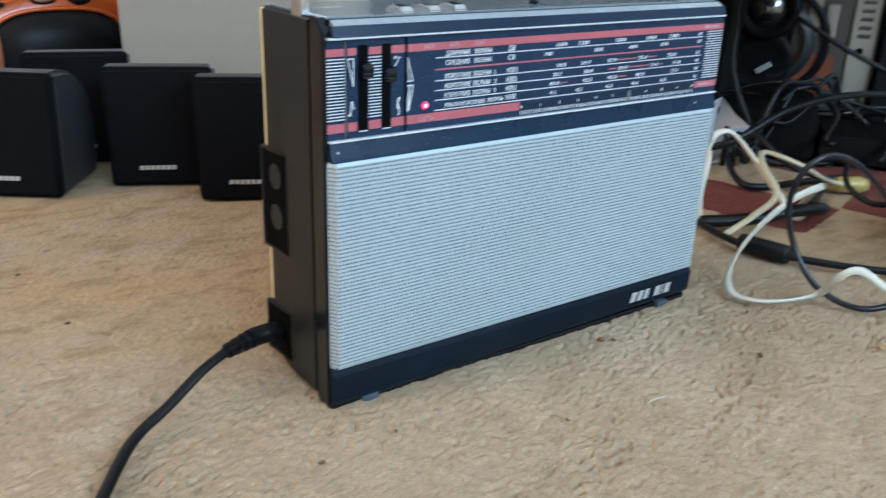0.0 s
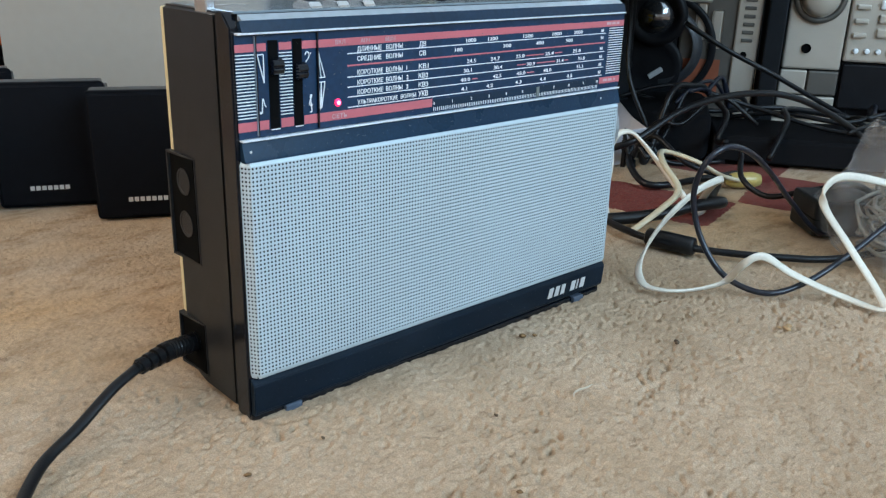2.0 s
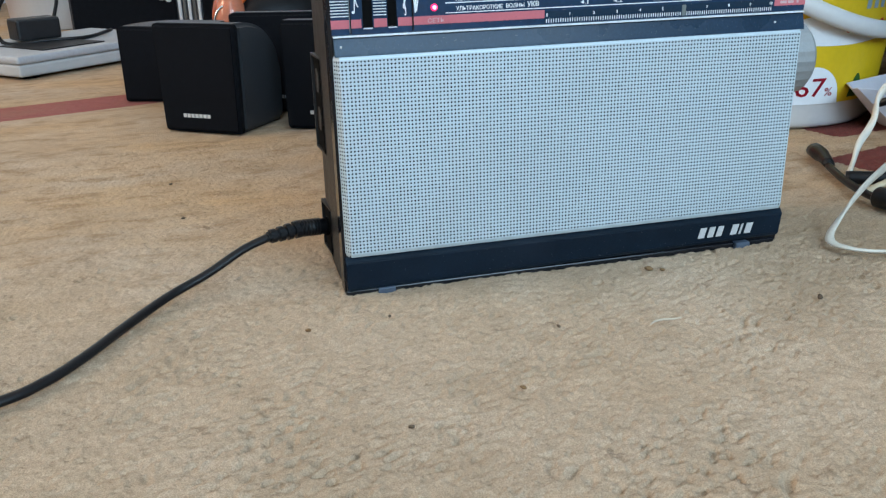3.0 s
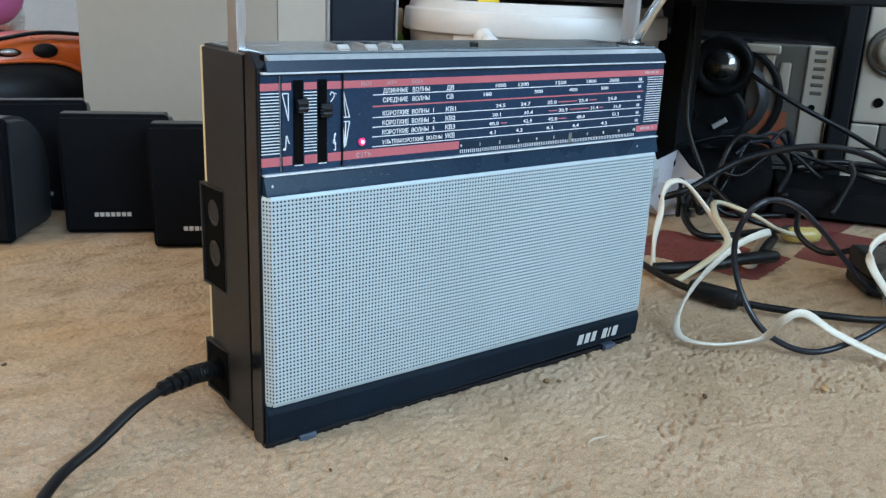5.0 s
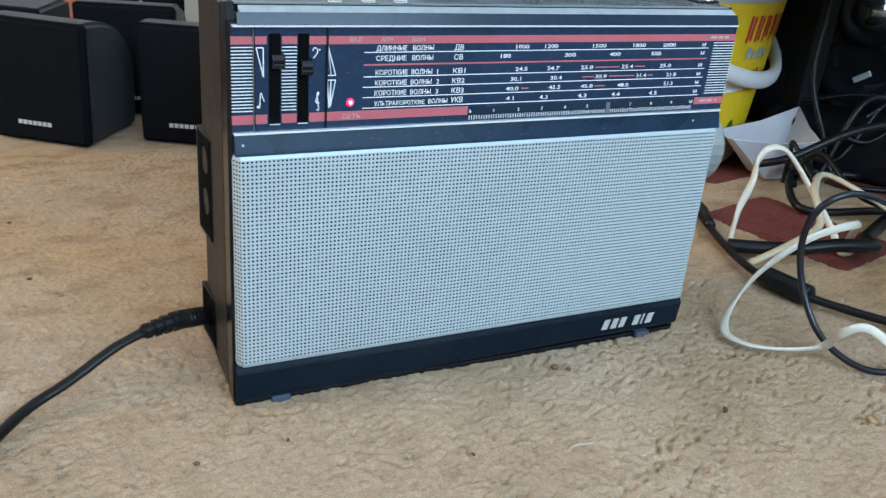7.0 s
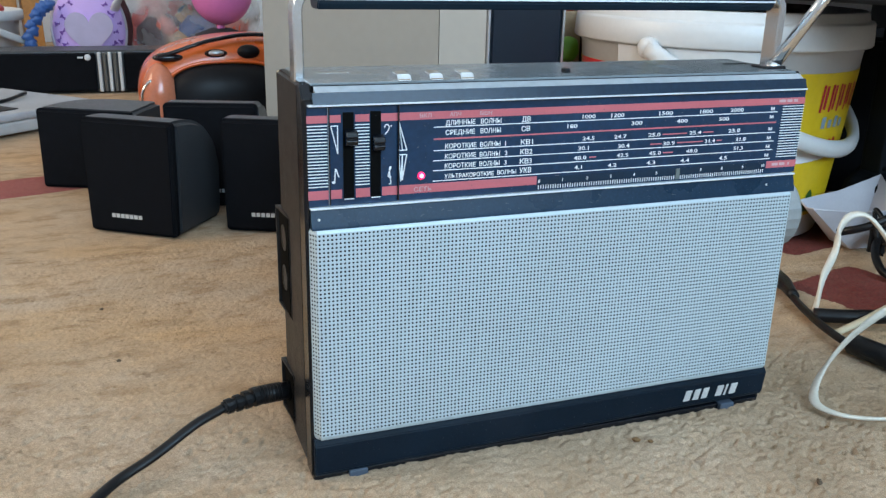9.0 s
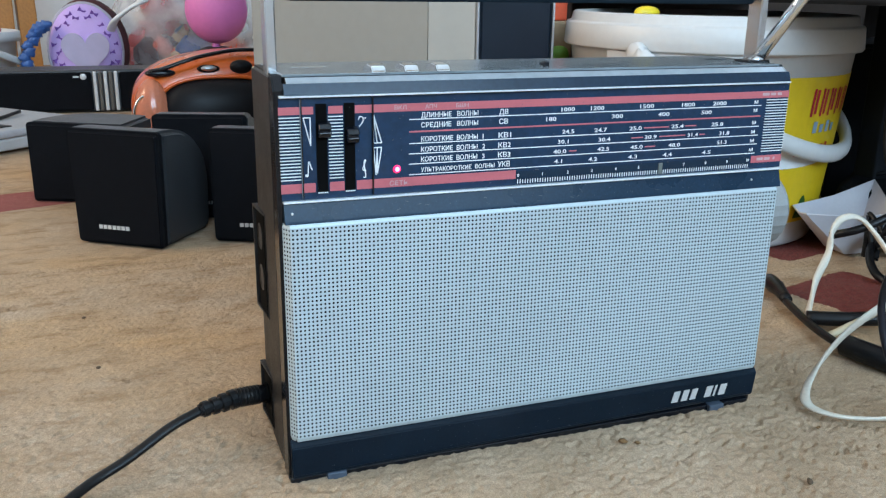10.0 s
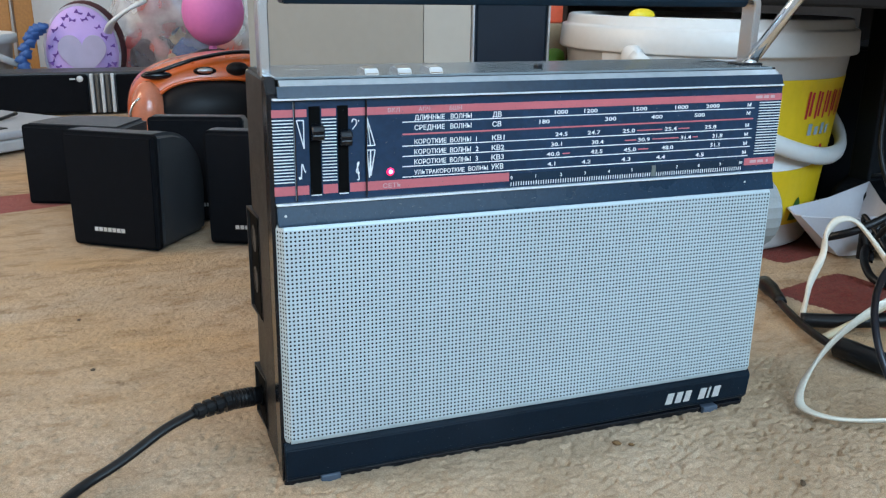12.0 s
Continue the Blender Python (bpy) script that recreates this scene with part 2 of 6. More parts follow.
M["film_bag"] = film("film_bag", (0.80, 0.77, 0.79), 0.32, 0.3, 22)


def carpet_material():
    """Beige cut-pile carpet with woven maroon bands, patches and pale ovals, laid at 16 degrees to the radio."""
    m = bpy.data.materials.new("carpet")
    m.use_nodes = True
    N, L = m.node_tree.nodes, m.node_tree.links
    bsdf = N["Principled BSDF"]

    def math_node(op, a, b=None, clamp=False):
        n = N.new("ShaderNodeMath")
        n.operation, n.use_clamp = op, clamp
        for k, v in enumerate((a, b)):
            if v is None:
                continue
            if isinstance(v, (int, float)):
                n.inputs[k].default_value = v
            else:
                L.new(v, n.inputs[k])
        return n.outputs[0]

    def noise_node(scale, detail=4, rough=0.55, vec=None):
        n = N.new("ShaderNodeTexNoise")
        n.inputs["Scale"].default_value, n.inputs["Detail"].default_value, n.inputs["Roughness"].default_value = scale, detail, rough
        L.new(vec or tc.outputs["Object"], n.inputs["Vector"])
        return n.outputs["Fac"]

    def ranged(v, a, b, c=0.0, d=1.0):
        n = N.new("ShaderNodeMapRange")
        for key, x in zip(("From Min", "From Max", "To Min", "To Max"), (a, b, c, d)):
            n.inputs[key].default_value = x
        L.new(v, n.inputs["Value"])
        return n.outputs[0]

    def mixed(fac, a, b):
        n = N.new("ShaderNodeMix")
        n.data_type = "RGBA"
        for key, v in (("Factor", fac), ("A", a), ("B", b)):
            if isinstance(v, tuple):
                n.inputs[key].default_value = (*v, 1)
            elif isinstance(v, float):
                n.inputs[key].default_value = v
            else:
                L.new(v, n.inputs[key])
        return n.outputs["Result"]

    tc = N.new("ShaderNodeTexCoord")
    wob = N.new("ShaderNodeTexNoise")
    wob.inputs["Scale"].default_value = 160
    L.new(tc.outputs["Object"], wob.inputs["Vector"])
    sub = N.new("ShaderNodeVectorMath")
    sub.operation = "MULTIPLY_ADD"
    L.new(wob.outputs["Color"], sub.inputs[0])
    sub.inputs[1].default_value, sub.inputs[2].default_value = (0.005, 0.005, 0), (-0.0025, -0.0025, 0)
    plus = N.new("ShaderNodeVectorMath")
    L.new(tc.outputs["Object"], plus.inputs[0])
    L.new(sub.outputs[0], plus.inputs[1])

    def patch(cx, cy, hx, hy, angle, power=8.0, soft=0.06):
        """1 inside a rounded rectangle of half sizes hx, hy."""
        rot = N.new("ShaderNodeMapping")
        rot.vector_type = "TEXTURE"
        rot.inputs["Location"].default_value = (cx, cy, 0)
        rot.inputs["Rotation"].default_value = (0, 0, radians(angle))
        rot.inputs["Scale"].default_value = (hx, hy, 1)
        L.new(plus.outputs[0], rot.inputs["Vector"])
        sep = N.new("ShaderNodeSeparateXYZ")
        L.new(rot.outputs[0], sep.inputs[0])
        px = math_node("POWER", math_node("ABSOLUTE", sep.outputs[0]), power)
        py = math_node("POWER", math_node("ABSOLUTE", sep.outputs[1]), power)
        return ranged(math_node("ADD", px, py), 1 + soft * power, 1 - soft * power)

    beige_a, beige_b = (0.535, 0.392, 0.268), (0.700, 0.535, 0.392)
    col = mixed(ranged(noise_node(7, 5), 0.35, 0.65), beige_a, beige_b)
    pos = N.new("ShaderNodeSeparateXYZ")
    L.new(tc.outputs["Object"], pos.inputs[0])
    beside = math_node("MULTIPLY", math_node("MINIMUM", math_node("MAXIMUM", math_node("SUBTRACT", pos.outputs[0], 0.27), 0.0), 0.28), 0.62)
    flat = ranged(math_node("ADD", math_node("ADD", pos.outputs[1], beside), math_node("MULTIPLY", noise_node(6, 3), 0.16)), 0.06, 0.26)
    brushed = N.new("ShaderNodeMapping")
    brushed.inputs["Rotation"].default_value, brushed.inputs["Scale"].default_value = (0, 0, radians(-12)), (0.7, 1.6, 1.0)
    L.new(tc.outputs["Object"], brushed.inputs["Vector"])
    tint = math_node("MULTIPLY", ranged(noise_node(4.2, 5, 0.6, brushed.outputs[0]), 0.38, 0.62), ranged(flat, 0.0, 1.0, 0.14, 0.78))
    col = mixed(tint, col, (0.68, 0.405, 0.185))
    streak = math_node("MULTIPLY", ranged(noise_node(30, 5, 0.7, brushed.outputs[0]), 0.50, 0.63), ranged(flat, 0.0, 1.0, 0.15, 0.72))
    col = mixed(streak, col, (0.33, 0.185, 0.085))
    col = mixed(ranged(noise_node(75, 4, 0.6), 0.35, 0.65, 0.0, 0.22), col, (0.36, 0.26, 0.165))
    col = mixed(ranged(noise_node(620, 3, 0.75), 0.30, 0.70, 0.0, 0.40), col, (0.27, 0.180, 0.105))
    col = mixed(ranged(noise_node(1500, 2, 0.7), 0.42, 0.68, 0.0, 0.60), col, (0.20, 0.130, 0.075))
    maroon = mixed(ranged(noise_node(300, 3), 0.3, 0.7), (0.110, 0.009, 0.010), (0.180, 0.020, 0.019))
    rose = mixed(ranged(noise_node(300, 3), 0.3, 0.7), (0.24, 0.052, 0.048), (0.33, 0.088, 0.078))
    pale = (0.58, 0.45, 0.32)
    for spec, tone in CARPET_PATTERN:
        col = mixed(math_node("MULTIPLY", patch(*spec), 0.92), col, {"maroon": maroon, "rose": rose, "pale": pale, "tan": (0.40, 0.25, 0.14)}[tone])
    # shade between the matted tufts, painted as dark pits, denser in some places
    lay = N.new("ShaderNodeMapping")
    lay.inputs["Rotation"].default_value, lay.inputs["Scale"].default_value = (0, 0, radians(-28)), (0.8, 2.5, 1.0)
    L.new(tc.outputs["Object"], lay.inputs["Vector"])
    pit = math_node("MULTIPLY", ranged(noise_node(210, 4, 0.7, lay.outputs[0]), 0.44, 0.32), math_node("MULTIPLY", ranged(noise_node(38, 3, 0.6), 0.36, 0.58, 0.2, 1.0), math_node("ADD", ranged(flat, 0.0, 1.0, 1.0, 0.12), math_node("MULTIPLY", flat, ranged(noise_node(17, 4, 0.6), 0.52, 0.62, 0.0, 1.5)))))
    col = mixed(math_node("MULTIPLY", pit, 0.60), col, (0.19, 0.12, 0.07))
    # crumbs, fluff and worn brown spots
    spots = math_node("MULTIPLY", ranged(noise_node(55, 2, 0.4), 0.66, 0.72), ranged(noise_node(340, 3), 0.42, 0.6))
    col = mixed(math_node("MULTIPLY", spots, 0.5), col, (0.13, 0.075, 0.04))
    worn = ranged(noise_node(5.5, 6, 0.65), 0.52, 0.72, 0.0, 0.30)
    col = mixed(worn, col, (0.30, 0.20, 0.12))
    L.new(col, bsdf.inputs["Base Color"])
    bsdf.inputs["Roughness"].default_value = 0.95
    bsdf.inputs["Specular IOR Level"].default_value = 0.12
    bsdf.inputs["Sheen Weight"].default_value = 0.03
    h = math_node("ADD", math_node("MULTIPLY", pit, -0.5), math_node("ADD", math_node("MULTIPLY", noise_node(240, 4, 0.7), 0.8), math_node("MULTIPLY", noise_node(1100, 3, 0.75), 0.7)))
    b = N.new("ShaderNodeBump")
    b.inputs["Strength"].default_value, b.inputs["Distance"].default_value = 0.60, 0.0026
    L.new(h, b.inputs["Height"])
    L.new(b.outputs["Normal"], bsdf.inputs["Normal"])
    return m


# cx, cy, half width, half depth, turn, corner power; tone
CARPET_PATTERN = [
    ((-1.06, 0.443, 0.98, 0.044, 16, 20.0, 0.01), "rose"),
    ((-0.42, 0.99, 0.13, 0.105, 8, 6.0, 0.04), "tan"),
    ((-0.43, 1.0, 0.075, 0.035, 8, 4.0, 0.06), "pale"),
    ((-0.62, 1.62, 0.12, 0.16, 8, 14.0, 0.02), "rose"),
    ((-0.62, 1.60, 0.06, 0.05, 8, 4.0, 0.06), "pale"),
    ((0.511, 0.113, 0.049, 0.068, 14, 16.0, 0.01), "maroon"),
    ((0.660, 0.014, 0.066, 0.071, 17, 16.0, 0.01), "maroon"),
    ((0.700, 0.155, 0.049, 0.068, 14, 16.0, 0.01), "maroon"),
    ((0.585, 0.292, 0.085, 0.048, 12, 16.0, 0.01), "maroon"),
]
M["carpet"] = carpet_material()


# ---------------------------------------------------------------- mesh helpers
def link_mesh(name, bm, material, parent=None, smooth=False, label=""):
    me = bpy.data.meshes.new(name)
    bm.normal_update()
    bm.to_mesh(me)
    bm.free()
    if material is not None:
        me.materials.append(M[material])
    if smooth:
        me.polygons.foreach_set("use_smooth", [True] * len(me.polygons))
    ob = new(name, me)
    if parent is not None:
        ob.parent = parent
    if label:
        ob["label"] = label
    return ob


def part(name, bm, material, parent, label="", smooth=False):
    return link_mesh(name, bm, material, parent, smooth, label)


def thing(name, at=(0, 0, 0), rz=0.0, label="", category="", group="", kind=""):
    ob = new(name)
    ob.empty_display_size = 0.02
    ob.matrix_world = pose(*at, 0, 0, rz)
    return tagged(ob, label, category, group, kind)


def box(x0, x1, y0, y1, z0, z1, bevel=0.0, segs=2, bm=None):
    bm = bm or bmesh.new()
    r = bmesh.ops.create_cube(bm, size=1.0)
    vs = r["verts"]
    for v in vs:
        v.co = Vector(((x0 + x1) / 2 + v.co.x * (x1 - x0), (y0 + y1) / 2 + v.co.y * (y1 - y0), (z0 + z1) / 2 + v.co.z * (z1 - z0)))
    if bevel:
        es = list({e for v in vs for e in v.link_edges})
        bmesh.ops.bevel(bm, geom=es, offset=bevel, segments=segs, profile=0.5, affect="EDGES")
    return bm


def prism(profile, x0, x1, bm=None, axis="x"):
    """A profile of (y, z) points, extruded from x0 to x1 (axis y: profile (x, z); axis z: profile (x, y))."""
    bm = bm or bmesh.new()

    def at(p, q):
        return {"x": (q, p[0], p[1]), "y": (p[0], q, p[1]), "z": (p[0], p[1], q)}[axis]

    a = [bm.verts.new(at(p, x0)) for p in profile]
    b = [bm.verts.new(at(p, x1)) for p in profile]
    bm.faces.new(a)
    bm.faces.new(b[::-1])
    n = len(profile)
    for i in range(n):
        bm.faces.new((a[i], b[i], b[(i + 1) % n], a[(i + 1) % n]))
    bmesh.ops.recalc_face_normals(bm, faces=bm.faces[:])
    return bm


def lathe(profile, segs=48, bm=None, m=None, arc=360.0, start=0.0):
    """A profile of (radius, height) turned round z, then moved by m."""
    bm = bm or bmesh.new()
    m = m or Matrix()
    full = arc >= 360
    count = segs if full else segs + 1
    rings = []
    for k in range(count):
        a = radians(start + arc * k / segs)
        rings.append([bm.verts.new(m @ Vector((r * math.cos(a), r * math.sin(a), z))) for r, z in profile])
    for k in range(segs):
        p, q = rings[k], rings[(k + 1) % count]
        for i in range(len(profile) - 1):
            fv = (p[i], q[i], q[i + 1], p[i + 1])
            if (profile[i][0] < 1e-7 and profile[i + 1][0] < 1e-7):
                continue
            bm.faces.new(fv)
    bmesh.ops.remove_doubles(bm, verts=bm.verts[:], dist=1e-6)
    bmesh.ops.recalc_face_normals(bm, faces=bm.faces[:])
    return bm


def smooth_points(points, steps=8):
    pts = [Vector(p) for p in points]
    pts = [2 * pts[0] - pts[1]] + pts + [2 * pts[-1] - pts[-2]]
    out = []
    for i in range(1, len(pts) - 2):
        p0, p1, p2, p3 = pts[i - 1 : i + 3]
        for s in range(steps):
            t = s / steps
            out.append(0.5 * ((2 * p1) + (p2 - p0) * t + (2 * p0 - 5 * p1 + 4 * p2 - p3) * t * t + (3 * p1 - p0 - 3 * p2 + p3) * t**3))
    out.append(pts[-2])
    return out


def tube(points, radius, segs=10, steps=8, flat=1.0, bm=None, curve=True, taper=None, roll=0.0, twist=0.0):
    """A cable or rod along the points; flat: height over width of its section."""
    bm = bm or bmesh.new()
    pts = smooth_points(points, steps) if curve else [Vector(p) for p in points]
    rings, up = [], Vector((0, 0, 1))
    for i, p in enumerate(pts):
        d = (pts[min(i + 1, len(pts) - 1)] - pts[max(i - 1, 0)]).normalized()
        side = d.cross(up)
        if side.length < 0.05:
            side = d.cross(Vector((0, 1, 0)))
        side.normalize()
        top = side.cross(d).normalized()
        if roll or twist:
            turn = roll + twist * i / max(1, len(pts) - 1)
            side, top = side * math.cos(turn) + top * math.sin(turn), top * math.cos(turn) - side * math.sin(turn)
        r = radius * (taper(i / max(1, len(pts) - 1)) if taper else 1.0)
        rings.append([bm.verts.new(p + side * (r * math.cos(6.28318 * k / segs)) + top * (r * flat * math.sin(6.28318 * k / segs))) for k in range(segs)])
    for a, b in zip(rings, rings[1:]):
        for k in range(segs):
            bm.faces.new((a[k], a[(k + 1) % segs], b[(k + 1) % segs], b[k]))
    bm.faces.new(rings[0][::-1])
    bm.faces.new(rings[-1])
    bmesh.ops.recalc_face_normals(bm, faces=bm.faces[:])
    return bm


def ball(at, r, scale=(1, 1, 1), bm=None, seg=24, lumps=0.0, freq=20.0):
    bm = bm or bmesh.new()
    res = bmesh.ops.create_uvsphere(bm, u_segments=seg, v_segments=seg // 2, radius=r)
    for v in res["verts"]:
        k = 1 + lumps * noise.noise(v.co * freq + Vector(at) * 7) if lumps else 1
        v.co = Vector((v.co.x * scale[0] * k + at[0], v.co.y * scale[1] * k + at[1], v.co.z * scale[2] * k + at[2]))
    return bm


def moved(bm, m):
    bmesh.ops.transform(bm, matrix=m, verts=bm.verts[:])
    return bm


def text_bm(words, size, depth=0.0001):
    """Flat lettering, its lower left corner at the origin, facing -y."""
    cu = bpy.data.curves.new("lettering", "FONT")
    cu.body, cu.size, cu.extrude, cu.resolution_u, cu.offset = words, size, depth, 2, size * 0.007
    ob = bpy.data.objects.new("lettering", cu)
    scene.collection.objects.link(ob)
    me = bpy.data.meshes.new_from_object(ob.evaluated_get(bpy.context.evaluated_depsgraph_get()))
    bm = bmesh.new()
    bm.from_mesh(me)
    bpy.data.objects.remove(ob)
    bpy.data.curves.remove(cu)
    bpy.data.meshes.remove(me)
    bmesh.ops.transform(bm, matrix=pose(0, 0, 0, 90, 0, 0), verts=bm.verts[:])
    return bm


def lettering(words, x0, x1, z, y, height, material, parent, name="lettering"):
    """Words from x0, fitted to end at x1 (None: natural width), on a face that looks to -y."""
    bm = text_bm(words, height * 1.38)
    xs = [v.co.x for v in bm.verts]
    lo, hi = min(xs), max(xs)
    k = (x1 - x0) / (hi - lo) if x1 is not None else 1.0
    for v in bm.verts:
        v.co = Vector((x0 + (v.co.x - lo) * k, y + v.co.y, z + v.co.z))
    return part(name, bm, material, parent)


# ---------------------------------------------------------------- room
def carpet_floor():
    """One sheet: fine pile relief round the radio, coarse far off."""
    def steps(lo, a, b, hi, fine, rough):
        left = list(np.arange(lo, a, rough))
        return np.array(left + list(np.arange(a, b, fine)) + list(np.arange(b, hi + rough * 0.5, rough)))

    cell = 0.0012
    xs = steps(-2.3, -0.36, 0.56, 2.3, cell, 0.05)
    ys = steps(-2.3, -0.30, 0.42, 2.6, cell, 0.05)
    gx, gy = np.meshgrid(xs, ys)
    rng = np.random.default_rng(5)
    fy, fx = np.fft.fftfreq(gx.shape[0])[:, None], np.fft.fftfreq(gx.shape[1])[None, :]
    turn = 0.5
    u, v = fx * math.cos(turn) + fy * math.sin(turn), fy * math.cos(turn) - fx * math.sin(turn)

    def grain(along, across):
        f = np.fft.ifft2(np.fft.fft2(rng.normal(size=gx.shape)) * np.exp(-2 * (math.pi**2) * ((u * along) ** 2 + (v * across) ** 2))).real
        return f / f.std()

    # matted pile: small tufts with short slits between them that lie one way, roughened by single fibres
    patchy = np.clip(0.75 + 0.40 * grain(16.0, 11.0), 0.2, 1.5)
    slits = np.clip(grain(1.4, 0.70) - 0.65, 0, 1.4) * patchy
    tufts = 0.00026 * np.clip(grain(1.5, 1.0), -1.6, 1.6) - 0.0018 * slits
    lying = np.clip((gy + 0.03 + 0.62 * np.clip(gx - 0.27, 0, 0.28)) / 0.20, 0, 1)
    tufts *= 1 - 0.74 * lying
    h = tufts + 0.00030 * grain(0.55, 0.45) + 0.00020 * grain(18.0, 13.0) - 0.0008 * (1 - 0.55 * lying) - 0.0005
    inside = (gx > -0.36) & (gx < 0.558) & (gy > -0.30) & (gy < 0.418)
    h = np.where(inside, np.clip(h, -0.0042, 0.0010), -0.0010)
    nx, ny = len(xs), len(ys)
    co = np.stack([gx, gy, h], -1).reshape(-1, 3)
    idx = np.arange(nx * ny).reshape(ny, nx)
    quads = np.stack([idx[:-1, :-1], idx[:-1, 1:], idx[1:, 1:], idx[1:, :-1]], -1).reshape(-1, 4)
    me = bpy.data.meshes.new("floor")
    me.vertices.add(len(co))
    me.vertices.foreach_set("co", co.ravel())
    me.loops.add(quads.size)
    me.loops.foreach_set("vertex_index", quads.ravel())
    me.polygons.add(len(quads))
    me.polygons.foreach_set("loop_start", np.arange(0, quads.size, 4))
    me.update(calc_edges=True)
    me.polygons.foreach_set("use_smooth", [True] * len(me.polygons))
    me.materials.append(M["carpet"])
    return tagged(new("floor", me), "beige patterned carpet with maroon bands, worn pile and crumbs", "carpet", kind="structure")


carpet_floor()


def wall(name, x0, x1, y0, y1, z0, z1, material, label):
    bm = box(x0, x1, y0, y1, z0, z1, bm=None)
    return tagged(link_mesh(name, bm, material), label, "wall", kind="structure")


H = 2.5
wall("wall_north", -2.4, 2.4, 2.5, 2.6, -0.02, H, "wall_room", "plain grey-beige painted room wall")
wall("wall_east", 2.3, 2.4, -2.4, 2.5, -0.02, H, "wall_room", "plain grey-beige painted room wall")
# window walls: sill, lintel and two sides round the opening
for nm, seg in (("wall_south", [(-2.4, -0.7, 0.0, H), (1.3, 2.4, 0.0, H), (-0.7, 1.3, 0.0, 0.8), (-0.7, 1.3, 2.1, H)]),):
    bm = bmesh.new()
    for a, b, c, d in seg:
        box(a, b, -2.4, -2.3, c - 0.02 if c == 0 else c, d, bm=bm)
    tagged(link_mesh(nm, bm, "wall_room"), "plain room wall with a window opening", "wall", kind="structure")
bm = bmesh.new()
for a, b, c, d in [(-2.3, 0.0, 0.0, H), (1.2, 2.5, 0.0, H), (0.0, 1.2, 0.0, 0.8), (0.0, 1.2, 2.1, H)]:
    box(-2.4, -2.3, a, b, c - 0.02 if c == 0 else c, d, bm=bm)
tagged(link_mesh("wall_west", bm, "wall_room"), "plain room wall with a window opening", "wall", kind="structure")
tagged(link_mesh("ceiling", box(-2.4, 2.4, -2.4, 2.6, H, H + 0.1), "ceiling"), "plain white ceiling", "ceiling", kind="structure")


def window_frame(name, m):
    top = thing(name, label="white-framed window in a plain room wall", category="window", kind="structure")
    for x0, x1, z0, z1 in ((-0.75, 0.75, -0.65, -0.59), (-0.75, 0.75, 0.59, 0.65), (-0.75, -0.69, -0.59, 0.59), (0.69, 0.75, -0.59, 0.59), (-0.03, 0.03, -0.59, 0.59)):
        part("window_frame", box(x0, x1, -0.03, 0.03, z0, z1, 0.006), "glassframe", top)
    top.matrix_world = m
    return top


window_frame("window_1", pose(0.30, -2.35, 1.45) @ Matrix.Diagonal((2.0 / 1.5, 1, 1, 1)))
window_frame("window_2", pose(-2.35, 0.60, 1.45, 0, 0, 90) @ Matrix.Diagonal((1.2 / 1.5, 1, 1, 1)))

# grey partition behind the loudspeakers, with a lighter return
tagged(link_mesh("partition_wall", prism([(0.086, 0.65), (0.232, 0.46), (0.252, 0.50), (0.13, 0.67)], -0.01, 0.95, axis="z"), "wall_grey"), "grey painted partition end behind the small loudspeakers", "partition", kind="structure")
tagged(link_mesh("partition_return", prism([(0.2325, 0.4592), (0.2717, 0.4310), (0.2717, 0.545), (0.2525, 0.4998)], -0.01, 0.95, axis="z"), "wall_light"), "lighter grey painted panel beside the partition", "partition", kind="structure")


